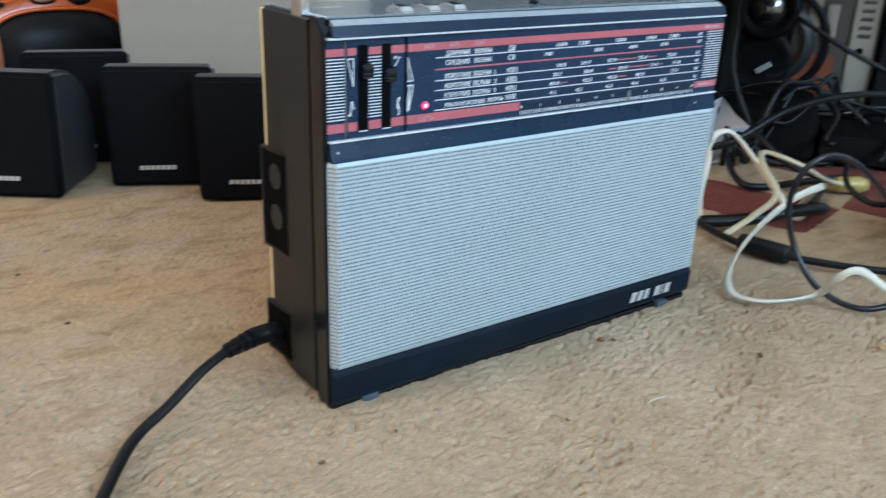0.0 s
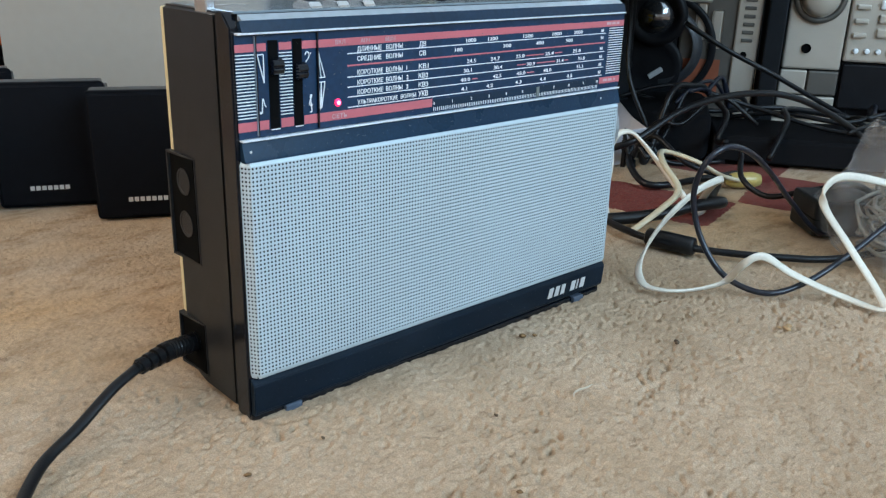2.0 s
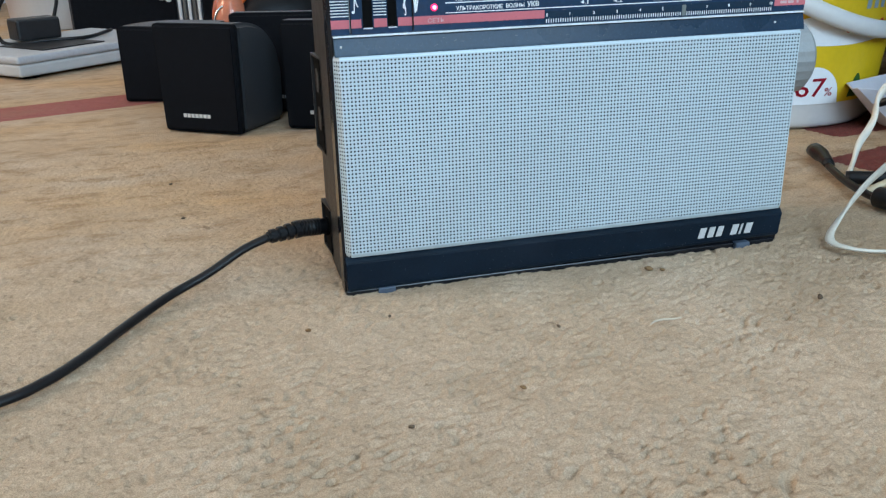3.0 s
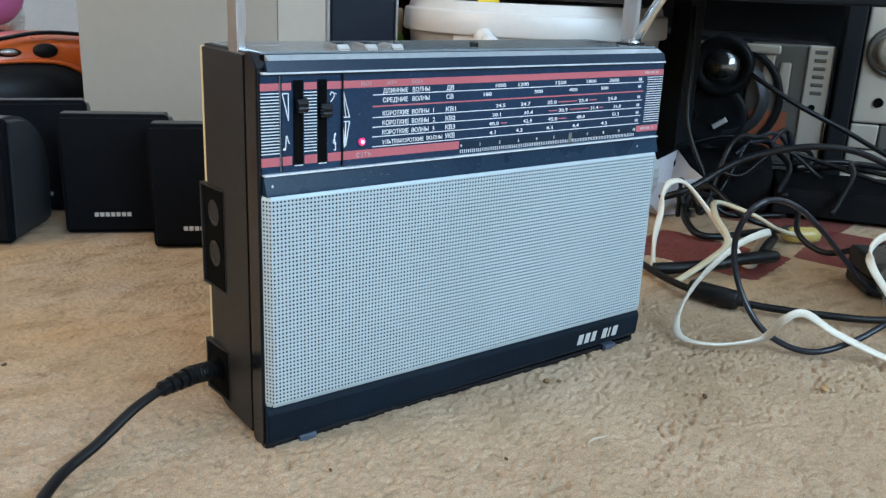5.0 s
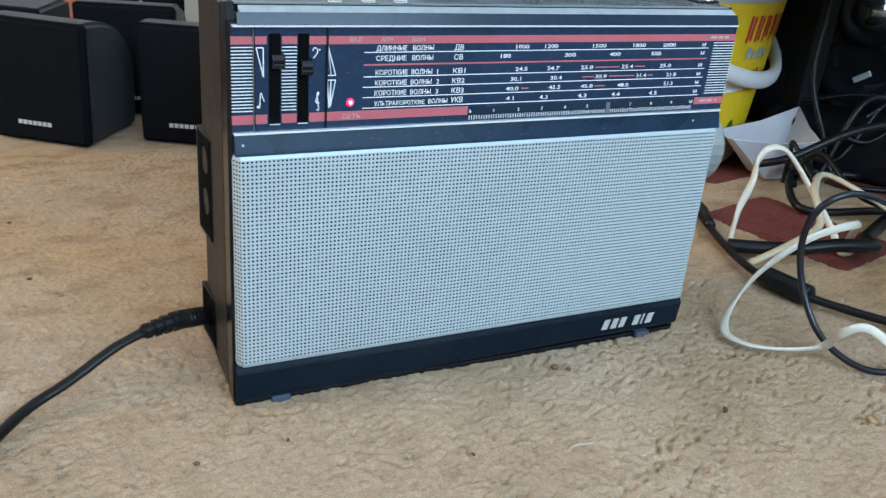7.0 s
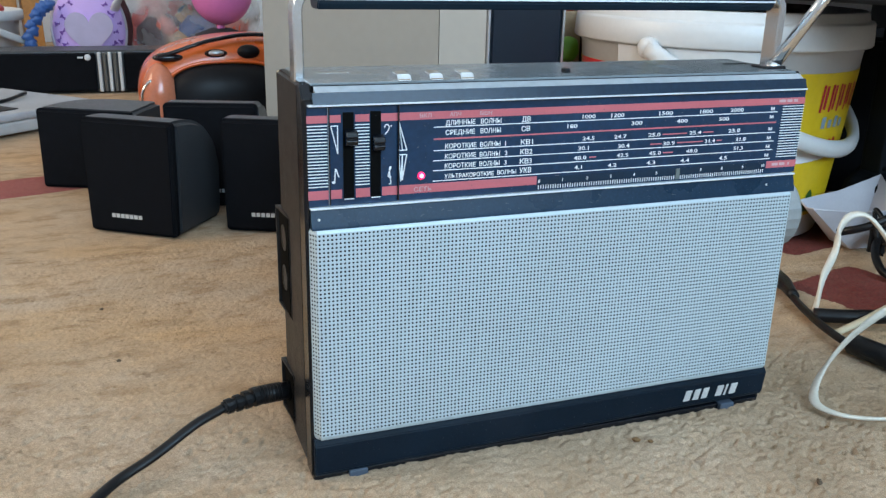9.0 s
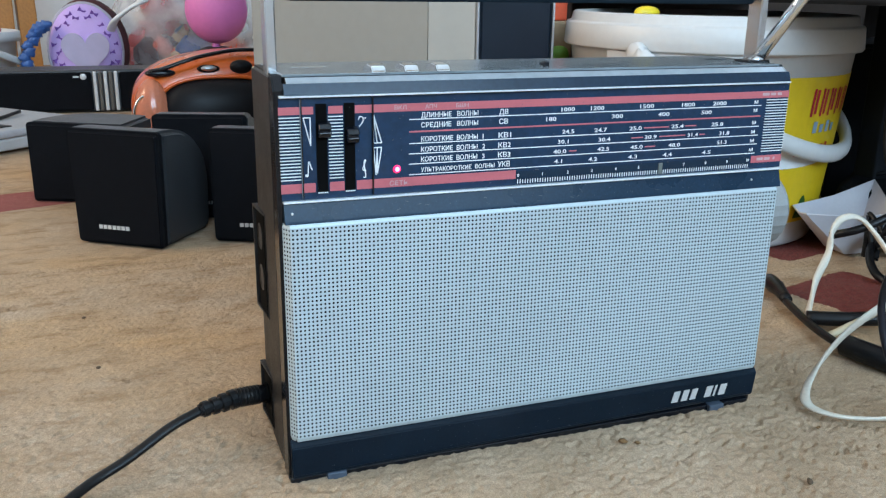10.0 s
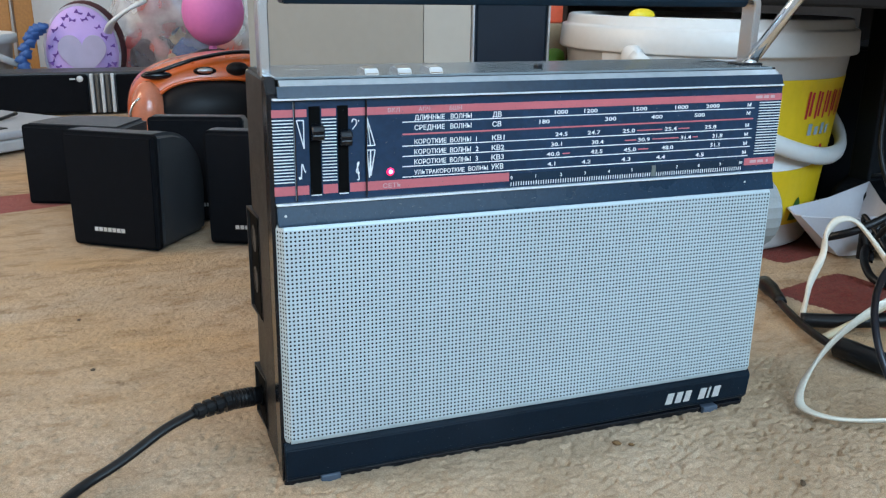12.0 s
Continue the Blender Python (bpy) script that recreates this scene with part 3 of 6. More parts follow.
# ---------------------------------------------------------------- the radio
def grille_mesh():
    """Perforated sheet: 52 rows of small eight-sided holes with pressed rims, its ends folded back."""
    x_fold, x_end, v0, v1 = 0.0035, 0.2838, 0.0226, 0.1364
    hole, rim, sink = 0.00056, 0.00080, 0.00005
    us = [0.0047 + 0.0020585 * (k - 0.5) for k in range(-3, 139)]
    vs = [0.0260 + (0.1334 - 0.0260) / 51 * (k - 0.5) for k in range(53)]
    us = [us[0] - 0.0012] + us + [us[-1] + 0.0012]
    vs = [v0] + vs + [v1]
    verts, faces = [], []

    def place(u, v, back=0.0):
        # flat front between two folded ends
        if u < x_fold:
            s = x_fold - u
            x, y = x_fold - s * 0.45, s * 0.78
        elif u > x_end:
            s = u - x_end
            x, y = x_end + s * 0.5, s * 0.78
        else:
            x, y = u, 0.0
        edge = min(v - v0, v1 - v)
        y += 0.0012 * max(0.0, 1 - edge / 0.0016) ** 2
        return (x, y + back, v)

    grid = []
    for v in vs:
        grid.append([len(verts) + i for i in range(len(us))])
        verts.extend(place(u, v) for u in us)
    ring = [(math.cos(radians(22.5 + 45 * k)), math.sin(radians(22.5 + 45 * k))) for k in range(8)]
    for j in range(len(vs) - 1):
        for i in range(len(us) - 1):
            a, b, c, d = grid[j][i], grid[j][i + 1], grid[j + 1][i + 1], grid[j + 1][i]
            if i in (0, len(us) - 2) or j in (0, len(vs) - 2):
                faces.append((a, b, c, d))
                continue
            cu, cv = (us[i] + us[i + 1]) / 2, (vs[j] + vs[j + 1]) / 2
            o = len(verts)
            verts.extend(place(cu + rim * x, cv + rim * y) for x, y in ring)
            verts.extend(place(cu + hole * x, cv + hole * y, sink) for x, y in ring)
            faces += [(c, o + 1, o + 0), (c, d, o + 2, o + 1), (d, o + 3, o + 2), (d, a, o + 4, o + 3), (a, o + 5, o + 4), (a, b, o + 6, o + 5), (b, o + 7, o + 6), (b, c, o + 0, o + 7)]
            faces += [(o + k, o + (k + 1) % 8, o + 8 + (k + 1) % 8, o + 8 + k) for k in range(8)]
    me = bpy.data.meshes.new("grille")
    me.from_pydata(verts, [], faces)
    me.update()
    me.materials.append(M["grille_silver"])
    return me


def radio():
    top = thing("portable_radio", label="black portable transistor radio with silver perforated grille, standing on the carpet", category="radio")
    # shells
    prof = [(0.005, -0.0008), (0.0175, -0.0008), (0.0175, 0.2035), (0.0115, 0.2040), (0.005, 0.1975)]
    bm = prism(prof, -0.0010, 0.2868)
    bmesh.ops.bevel(bm, geom=[e for e in bm.edges if abs(e.verts[0].co.x - e.verts[1].co.x) < 1e-6], offset=0.0007, segments=2, affect="EDGES")
    part("front_shell", bm, "black_gloss", top)
    bm = prism([(0.0185, 0.0000), (0.052, 0.0000), (0.060, 0.0020), (0.0665, 0.0060), (0.0708, 0.0115), (0.0725, 0.0185), (0.0725, 0.2038), (0.0185, 0.2038)], -0.0006, 0.2872)
    bmesh.ops.bevel(bm, geom=bm.edges[:], offset=0.0016, segments=3, affect="EDGES")
    part("rear_shell", bm, "black_case", top)
    part("seam", box(0.0004, 0.2862, 0.017, 0.019, 0.0025, 0.2030), "slot_black", top)
    part("back_cover", box(0.0002, 0.2868, 0.0722, 0.0768, 0.0150, 0.2024, 0.0012, 3), "cream", top, "cream plastic back cover")
    # front: base strip, grille, sloped strip, dial, top bevel
    prof = [(0.0011, 0.0030), (0.0022, 0.0010), (0.0052, 0.0008), (0.0052, 0.0222), (0.0040, 0.0222), (0.0011, 0.0190)]
    bm = prism(prof, 0.0002, 0.2872)
    # the lower corner at the far end is cut off
    cut = [v for v in bm.verts if v.co.x > 0.28 and v.co.z < 0.0035]
    for v in cut:
        v.co.x -= 0.0016
        v.co.z += 0.0028
    bmesh.ops.bevel(bm, geom=bm.edges[:], offset=0.0005, segments=2, affect="EDGES")
    part("base_strip", bm, "base_navy", top)
    lip = box(-0.0006, 0.2842, 0.0028, 0.0178, -0.0024, 0.0016, 0.0009, 2)
    part("base_lip", lip, "black_gloss", top, "black lower lip under the front strip")
    g = new("grille", grille_mesh())
    g.parent = top
    g["label"] = "silver-grey perforated metal speaker grille"
    part("grille_cloth", box(0.0028, 0.2845, 0.0016, 0.0046, 0.0228, 0.1354), "grille_cloth", top)
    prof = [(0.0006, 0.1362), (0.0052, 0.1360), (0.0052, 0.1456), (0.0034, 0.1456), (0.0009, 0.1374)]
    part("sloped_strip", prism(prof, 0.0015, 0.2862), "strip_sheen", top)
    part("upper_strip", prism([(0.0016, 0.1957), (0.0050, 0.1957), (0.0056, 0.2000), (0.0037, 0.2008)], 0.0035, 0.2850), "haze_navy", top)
    prof = [(0.0037, 0.2009), (0.0052, 0.1994), (0.0086, 0.2012), (0.0084, 0.2031), (0.0078, 0.2032)]
    part("bevel_strip", prism(prof, 0.0050, 0.2835), "bevel_silver", top, "silvery bevelled strip along the top edge")
    for z in (0.1463, 0.1951):
        bm = box(0.0012, 0.2858, 0.0016, 0.0048, z - 0.00045, z + 0.00045, 0.0002, 1)
        part("chrome_strip", bm, "silver_trim", top, "thin chrome trim strip")
    dial = part("dial_panel", box(0.0010, 0.2870, 0.0042, 0.0051, 0.1470, 0.1945), "dial_black", top, "glossy black tuning dial with red stripes")
    Y = 0.0040
    # red stripes
    for x0, x1, z0, z1 in ((0.0008, 0.0168, 0.1868, 0.1903), (0.0238, 0.0306, 0.1868, 0.1903), (0.0364, 0.2872, 0.1866, 0.1903), (0.0008, 0.0170, 0.1503, 0.1547), (0.0238, 0.0308, 0.1503, 0.1547), (0.0368, 0.1200, 0.1503, 0.1547), (0.2662, 0.2872, 0.1502, 0.1542)):
        part("red_stripe", box(x0, x1, Y, Y + 0.0004, z0, z1), "dial_red", dial, "muted red painted stripe")
    # ribbed silver blocks
    for x0, x1, n in ((0.0008, 0.0103, 20), (0.0236, 0.0306, 20), (0.2722, 0.2870, 20)):
        for k in range(n):
            z = 0.1566 + (0.1855 - 0.1566) * k / (n - 1)
            part("rib", box(x0, x1, 0.0036, 0.0044, z - 0.00024, z + 0.00024, 0.0001, 1), "rib_silver", dial)
    for x in (0.0106,):
        part("cover_edge", box(x - 0.00012, x + 0.00012, 0.0030, 0.0042, 0.1478, 0.1938), "cover_edge", dial, "bright edge of the clear slider cover")
    for x in (0.0110, 0.0448):
        part("divider", box(x - 0.0003, x + 0.0003, 0.0028, 0.0044, 0.1475, 0.1940), "black_gloss", dial)
    # tone and volume slots with their knobs
    for x0, x1, kz in ((0.0178, 0.0230, 0.1795), (0.0312, 0.0362, 0.1765)):
        part("slider_slot", box(x0, x1, 0.0038, 0.0045, 0.1500, 0.1915), "slot_black", dial)
        part("slot_edge", box(x0 + 0.0002, x1 - 0.0002, 0.0034, 0.0042, 0.1497, 0.1502), "silver_trim", dial)
        kb = prism([(0.0040, kz - 0.0042), (0.0004, kz - 0.0032), (-0.0010, kz - 0.0008), (0.0002, kz), (-0.0010, kz + 0.0008), (0.0004, kz + 0.0032), (0.0040, kz + 0.0042)], x0 + 0.0006, x1 + 0.0012)
        bmesh.ops.bevel(kb, geom=kb.edges[:], offset=0.0004, segments=1, affect="EDGES")
        part("slider_knob", kb, "black_gloss", dial)
    # wave-band lines
    for k, z in enumerate((0.1826, 0.1767, 0.1710, 0.1660, 0.1610, 0.1558)):
        red = k == 1
        w = 0.00038 if red else 0.00022
        part("band_line", box(0.0630, 0.2690 if k < 5 else 0.2680, Y, Y + 0.0003, z - w, z + w), "dial_red" if red else "dial_white", dial)
    Yt = 0.0039
    rows = (("ДЛИННЫЕ", "ВОЛНЫ", "", "ДВ", 0.1834), ("СРЕДНИЕ", "ВОЛНЫ", "", "СВ", 0.1786), ("КОРОТКИЕ", "ВОЛНЫ", "1", "КВ1", 0.1718), ("КОРОТКИЕ", "ВОЛНЫ", "2", "КВ2", 0.1668), ("КОРОТКИЕ", "ВОЛНЫ", "3", "КВ3", 0.1619))
    for a, b, n, c, z in rows:
        lettering(a, 0.0690, 0.0845 if len(a) == 7 else 0.0855, z, Yt, 0.0024, "dial_white", dial)
        lettering(b, 0.0875, 0.0985, z, Yt, 0.0024, "dial_white", dial)
        if n:
            lettering(n, 0.1012, None, z, Yt, 0.0024, "dial_white", dial)
        lettering(c, 0.1098, 0.1146 if len(c) == 2 else 0.1166, z, Yt, 0.0026, "dial_white", dial)
    lettering("УЛЬТРАКОРОТКИЕ", 0.0690, 0.0955, 0.1568, Yt, 0.0022, "dial_white", dial)
    lettering("ВОЛНЫ", 0.0975, 0.1080, 0.1570, Yt, 0.0022, "dial_white", dial)
    lettering("УКВ", 0.1098, 0.1165, 0.1570, Yt, 0.0028, "dial_white", dial)
    lettering("СЕТЬ", 0.0530, 0.0622, 0.1512, Yt - 0.0002, 0.0022, "dial_grey", dial)
    for w, x0, x1 in (("ВКЛ", 0.0556, 0.0615), ("АПЧ", 0.0710, 0.0768), ("БШН", 0.0868, 0.0932)):
        lettering(w, x0, x1, 0.1877, Yt - 0.0002, 0.0019, "dial_grey", dial)
    for x0, x1, z in ((0.2700, 0.2742, 0.1515), (0.2752, 0.2790, 0.1515), (0.2812, 0.2824, 0.1515), (0.2690, 0.2735, 0.1879), (0.2746, 0.2780, 0.1879), (0.2792, 0.2820, 0.1879)):
        part("print_bar", box(x0, x1, Y - 0.0002, Y + 0.0002, z, z + 0.0015), "dial_grey", dial)
    h = 0.0021
    marks = [
        (0.1836, (("1000", 0.1442, 0.1518), ("1200", 0.1612, 0.1690), ("1500", 0.1905, 0.1990), ("1800", 0.2165, 0.2248), ("2000", 0.2365, 0.2452))),
        (0.1790, (("180", 0.1358, 0.1415), ("300", 0.1738, 0.1805), ("400", 0.2020, 0.2090), ("500", 0.2295, 0.2360))),
        (0.1722, (("24.5", 0.1452, 0.1522), ("24.7", 0.1640, 0.1715), ("25.0", 0.1850, 0.1925), ("25.4", 0.2110, 0.2187), ("25.8", 0.2368, 0.2445))),
        (0.1671, (("30.1", 0.1430, 0.1492), ("30.4", 0.1668, 0.1738), ("30.9", 0.1948, 0.2022), ("31.4", 0.2218, 0.2285), ("31.8", 0.2425, 0.2492))),
        (0.1621, (("40.0", 0.1408, 0.1482), ("42.5", 0.1665, 0.1735), ("45.0", 0.1865, 0.1940), ("48.0", 0.2102, 0.2175), ("51.3", 0.2418, 0.2480))),
        (0.1570, (("4.1", 0.1415, 0.1460), ("4.2", 0.1615, 0.1668), ("4.3", 0.1855, 0.1910), ("4.4", 0.2072, 0.2128), ("4.5", 0.2325, 0.2380))),
    ]
    for z, row in marks:
        for w, x0, x1 in row:
            lettering(w, x0, x1, z, Yt, h, "dial_white", dial)
        lettering("М", 0.2640, 0.2664, z, Yt, h * 0.9, "dial_white", dial)
    for x0, x1, z in ((0.1940, 0.2095, 0.1731), (0.2200, 0.2268, 0.1731), (0.1868, 0.1938, 0.1681), (0.2040, 0.2205, 0.1681), (0.2296, 0.2330, 0.1681), (0.1500, 0.1542, 0.1630), (0.1955, 0.2018, 0.1630)):
        part("station_mark", box(x0, x1, Y - 0.0001, Y + 0.0003, z - 0.0003, z + 0.0003), "dial_red", dial)
    # logging scale
    part("scale_window", box(0.1205, 0.2650, Y + 0.0001, Y + 0.0004, 0.1475, 0.1540), "bevel_black", dial)
    bm = bmesh.new()
    for k in range(101):
        x = 0.1212 + (0.2640 - 0.1212) * k / 100
        box(x - 0.0002, x + 0.0002, Y - 0.0001, Y + 0.0002, 0.1477, 0.1498, bm=bm)
    part("scale_tick", bm, "dial_white", dial, "row of white printed scale ticks")
    for k in range(11):
        x = 0.1212 + (0.2640 - 0.1212) * k / 10
        w = 0.0011 if k else 0.0007
        lettering(str(k), x - w / 2 - (0.0006 if k == 10 else 0), None, 0.1512, Yt, 0.0017, "dial_white", dial)
    part("tuning_pointer", box(0.2050, 0.2074, Y - 0.0003, Y + 0.0002, 0.1476, 0.1536), "pointer", dial, "pale tuning pointer behind the scale")
    # tone symbols: long outlined wedges, note and clefs
    def outline(pts, w=0.0003):
        bm = bmesh.new()
        for a, b in zip(pts, pts[1:] + pts[:1]):
            tube([(a[0], Y - 0.0001, a[1]), (b[0], Y - 0.0001, b[1])], w, 6, 1, bm=bm, curve=False)
        return bm

    for pts in ([(0.0120, 0.1853), (0.0152, 0.1853), (0.0152, 0.1722)], [(0.0452, 0.1858), (0.0492, 0.1722), (0.0470, 0.1722)], [(0.0452, 0.1858), (0.0452, 0.1722), (0.0470, 0.1722)], [(0.0452, 0.1700), (0.0470, 0.1700), (0.0463, 0.1568)], [(0.0470, 0.1700), (0.0492, 0.1700), (0.0470, 0.1575)]):
        part("tone_symbol", outline(pts), "dial_white", dial)
    part("note_symbol", tube([(0.0135, Y - 0.0001, 0.1585), (0.0140, Y - 0.0001, 0.1650), (0.0150, Y - 0.0001, 0.1622), (0.0156, Y - 0.0001, 0.1610)], 0.0003, 6, 4, bm=ball((0.0130, Y, 0.1584), 0.0009, (1, 0.2, 0.8), seg=10)), "dial_white", dial)
    part("bass_clef", tube([(0.0380, Y - 0.0001, 0.1836), (0.0387, Y - 0.0001, 0.1850), (0.0401, Y - 0.0001, 0.1845), (0.0401, Y - 0.0001, 0.1826), (0.0383, Y - 0.0001, 0.1803)], 0.00026, 6, 5, bm=ball((0.0413, Y, 0.1842), 0.0004, (1, 0.3, 1), seg=8)), "dial_white", dial)
    part("treble_clef", tube([(0.0402, Y - 0.0001, 0.1560), (0.0412, Y - 0.0001, 0.1566), (0.0404, Y - 0.0001, 0.1632), (0.0413, Y - 0.0001, 0.1642), (0.0398, Y - 0.0001, 0.1600), (0.0414, Y - 0.0001, 0.1592), (0.0404, Y - 0.0001, 0.1602)], 0.0003, 6, 5), "dial_white", dial)
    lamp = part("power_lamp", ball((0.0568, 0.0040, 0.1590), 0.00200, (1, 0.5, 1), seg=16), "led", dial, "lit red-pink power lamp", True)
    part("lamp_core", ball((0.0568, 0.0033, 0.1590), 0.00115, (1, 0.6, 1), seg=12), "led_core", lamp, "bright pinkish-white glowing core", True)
    # maker's mark as plain slanted white shapes
    for x0, x1 in ((0.2268, 0.2318), (0.2334, 0.2382), (0.2396, 0.2442), (0.2500, 0.2550), (0.2562, 0.2582), (0.2600, 0.2652)):
        bm = bmesh.new()
        vs = [bm.verts.new((x + s, y, z)) for y in (0.0008, 0.0014) for x, z, s in ((x0 - 0.0006, 0.0082, 0), (x1 - 0.0012, 0.0082, 0), (x1 - 0.0012, 0.0150, 0.0018), (x0 - 0.0006, 0.0150, 0.0018))]
        for f in ((0, 1, 2, 3), (7, 6, 5, 4), (0, 4, 5, 1), (1, 5, 6, 2), (2, 6, 7, 3), (3, 7, 4, 0)):
            bm.faces.new([vs[i] for i in f])
        bmesh.ops.recalc_face_normals(bm, faces=bm.faces[:])
        part("maker_mark", bm, "plate_silver", top, "slanted white shape of the maker's mark")
    # dust specks and short scratches on the glossy dial and the strips
    r5 = random.Random(21)
    bm = bmesh.new()
    for k in range(320):
        x, z = r5.uniform(0.012, 0.284), r5.choice((r5.uniform(0.148, 0.194), r5.uniform(0.148, 0.194), r5.uniform(0.005, 0.018), r5.uniform(0.1385, 0.1435)))
        y = 0.0010 if z < 0.1 else (0.0008 + (z - 0.1374) * 0.305 if z < 0.145 else 0.0037)
        w, hh2 = r5.uniform(0.00006, 0.00017), r5.uniform(0.00006, 0.00016)
        if k % 24 == 0:
            w = r5.uniform(0.0006, 0.0014)
        moved_bm = box(-w, w, 0, 0.0005, -hh2, hh2)
        moved(moved_bm, pose(x, y, z, 0, r5.uniform(-40, 40), 0))
        me = bpy.data.meshes.new("speck")
        moved_bm.to_mesh(me)
        moved_bm.free()
        bm.from_mesh(me)
        bpy.data.meshes.remove(me)
    tagged(part("dust", bm, "dust_grey", top), "pale dust specks and fine scratches", kind="stuff")
    # feet
    for x in (0.0232, 0.2595):
        part("foot", box(x - 0.0052, x + 0.0052, 0.0002, 0.0120, -0.0044, 0.0020, 0.0008), "rubber_blue", top, "blue-grey rubber foot")
    for x in (0.0232, 0.2595):
        part("foot", box(x - 0.0052, x + 0.0052, 0.0460, 0.0560, -0.0030, 0.0042, 0.0008), "rubber_blue", top, "blue-grey rubber foot")
    # top: push keys, catch, slots
    for x in (0.0468, 0.0632, 0.0793):
        prof = [(0.0105, 0.2030), (0.0105, 0.2048), (0.0125, 0.2072), (0.0215, 0.2078), (0.0270, 0.2060), (0.0280, 0.2030)]
        bm = prism(prof, x, x + 0.0068)
        bmesh.ops.bevel(bm, geom=bm.edges[:], offset=0.0005, segments=2, affect="EDGES")
        part("push_key", bm, "chrome", top, "chromed push key")
        part("key_slot", box(x - 0.0012, x + 0.0082, 0.0095, 0.0295, 0.2032, 0.2042), "slot_black", top)
    part("catch", box(0.1432, 0.1462, 0.0235, 0.0290, 0.2036, 0.2068, 0.0006), "black_gloss", top)
    part("top_panel", box(0.0040, 0.2830, 0.0094, 0.0715, 0.2030, 0.2044, 0.0004, 1), "top_sheen", top)
    part("top_seam", box(0.0040, 0.2830, 0.0079, 0.0095, 0.2005, 0.2034), "slot_black", top)
    for x in (0.0150, 0.2600):
        part("handle_slot", box(x, x + 0.0170, 0.0440, 0.0475, 0.2040, 0.20455), "slot_black" if x > 0.1 else "chrome", top)
    # handle: flat chromed posts bent into a black grip
    for s, x in ((1, 0.0030), (-1, 0.2840)):
        post = [(x, 0.0340, 0.1960), (x, 0.0340, 0.2200), (x, 0.0340, 0.2350), (x + s * 0.0010, 0.0340, 0.2400), (x + s * 0.0044, 0.0340, 0.2442), (x + s * 0.0100, 0.0340, 0.2460), (x + s * 0.0200, 0.0340, 0.2460)]
        bm = bmesh.new()
        pts = smooth_points(post, 6)
        prev = None
        for i, p in enumerate(pts):
            d = (pts[min(i + 1, len(pts) - 1)] - pts[max(i - 1, 0)]).normalized()
            nrm = Vector((d.z, 0, -d.x))
            ring = [bm.verts.new(p + nrm * a + Vector((0, b, 0))) for a, b in ((-0.0024, -0.0052), (-0.0017, -0.0060), (0.0017, -0.0060), (0.0024, -0.0052), (0.0024, 0.0052), (0.0017, 0.0060), (-0.0017, 0.0060), (-0.0024, 0.0052))]
            if prev:
                for k in range(8):
                    bm.faces.new((prev[k], prev[(k + 1) % 8], ring[(k + 1) % 8], ring[k]))
            else:
                bm.faces.new(ring)
            prev = ring
        bm.faces.new(prev[::-1])
        bmesh.ops.recalc_face_normals(bm, faces=bm.faces[:])
        part("handle_post", bm, "chrome_worn", top, "flat chromed handle post")
    prof = [(0.0255, 0.2395), (0.0275, 0.2362), (0.0405, 0.2362), (0.0425, 0.2390), (0.0425, 0.2500), (0.0405, 0.2528), (0.0275, 0.2528), (0.0255, 0.2500)]
    bm = prism(prof, 0.0120, 0.2750)
    bmesh.ops.bevel(bm, geom=bm.edges[:], offset=0.0006, segments=2, affect="EDGES")
    grip = part("handle_grip", bm, "strip_navy", top, "black handle grip")
    part("grip_trim", box(0.0118, 0.2752, 0.0250, 0.0258, 0.2406, 0.2415), "silver_trim", grip)
    # telescopic aerial on its hinge
    base, d = Vector((0.2805, 0.0265, 0.2050)), Vector((0.655, 0.05, 0.755)).normalized()
    part("aerial_hinge", ball(tuple(base), 0.0042, (1.2, 1, 0.8), seg=16), "chrome", top, smooth=True)
    part("hinge_plate", box(0.2700, 0.2850, 0.0200, 0.0330, 0.2036, 0.2058, 0.0008), "black_gloss", top)
    for r, a, b in ((0.0036, 0.0, 0.14), (0.0029, 0.14, 0.27), (0.0022, 0.27, 0.40)):
        part("aerial_section", tube([base + d * a, base + d * b], r, 14, 1, curve=False), "chrome", top, "chromed telescopic aerial section", True)
    # tuning knob on the side, ribbed
    knob = bmesh.new()
    n = 48
    rings = []
    for x, r in ((0.2866, 0.0214), (0.2885, 0.0238), (0.3072, 0.0238), (0.3104, 0.0210), (0.3092, 0.0120), (0.3092, 0.0)):
        cut = [0.00035 if k % 2 and 0.288 < x < 0.308 else 0.0 for k in range(n)]
        rings.append([knob.verts.new((x, 0.0380 + (r - cut[k]) * math.cos(6.28318 * k / n), 0.1138 + (r - cut[k]) * math.sin(6.28318 * k / n))) for k in range(n)])
    for a, b in zip(rings, rings[1:]):
        for k in range(n):
            knob.faces.new((a[k], a[(k + 1) % n], b[(k + 1) % n], b[k]))
    bmesh.ops.remove_doubles(knob, verts=knob.verts[:], dist=1e-6)
    bmesh.ops.recalc_face_normals(knob, faces=knob.faces[:])
    tk = part("tuning_knob", knob, "knob_grey", top, "silver ribbed tuning knob")
    part("knob_hub", ball((0.3060, 0.0380, 0.1150), 0.0062, (0.5, 1, 1), seg=16), "chrome", tk, "chromed hub", True)
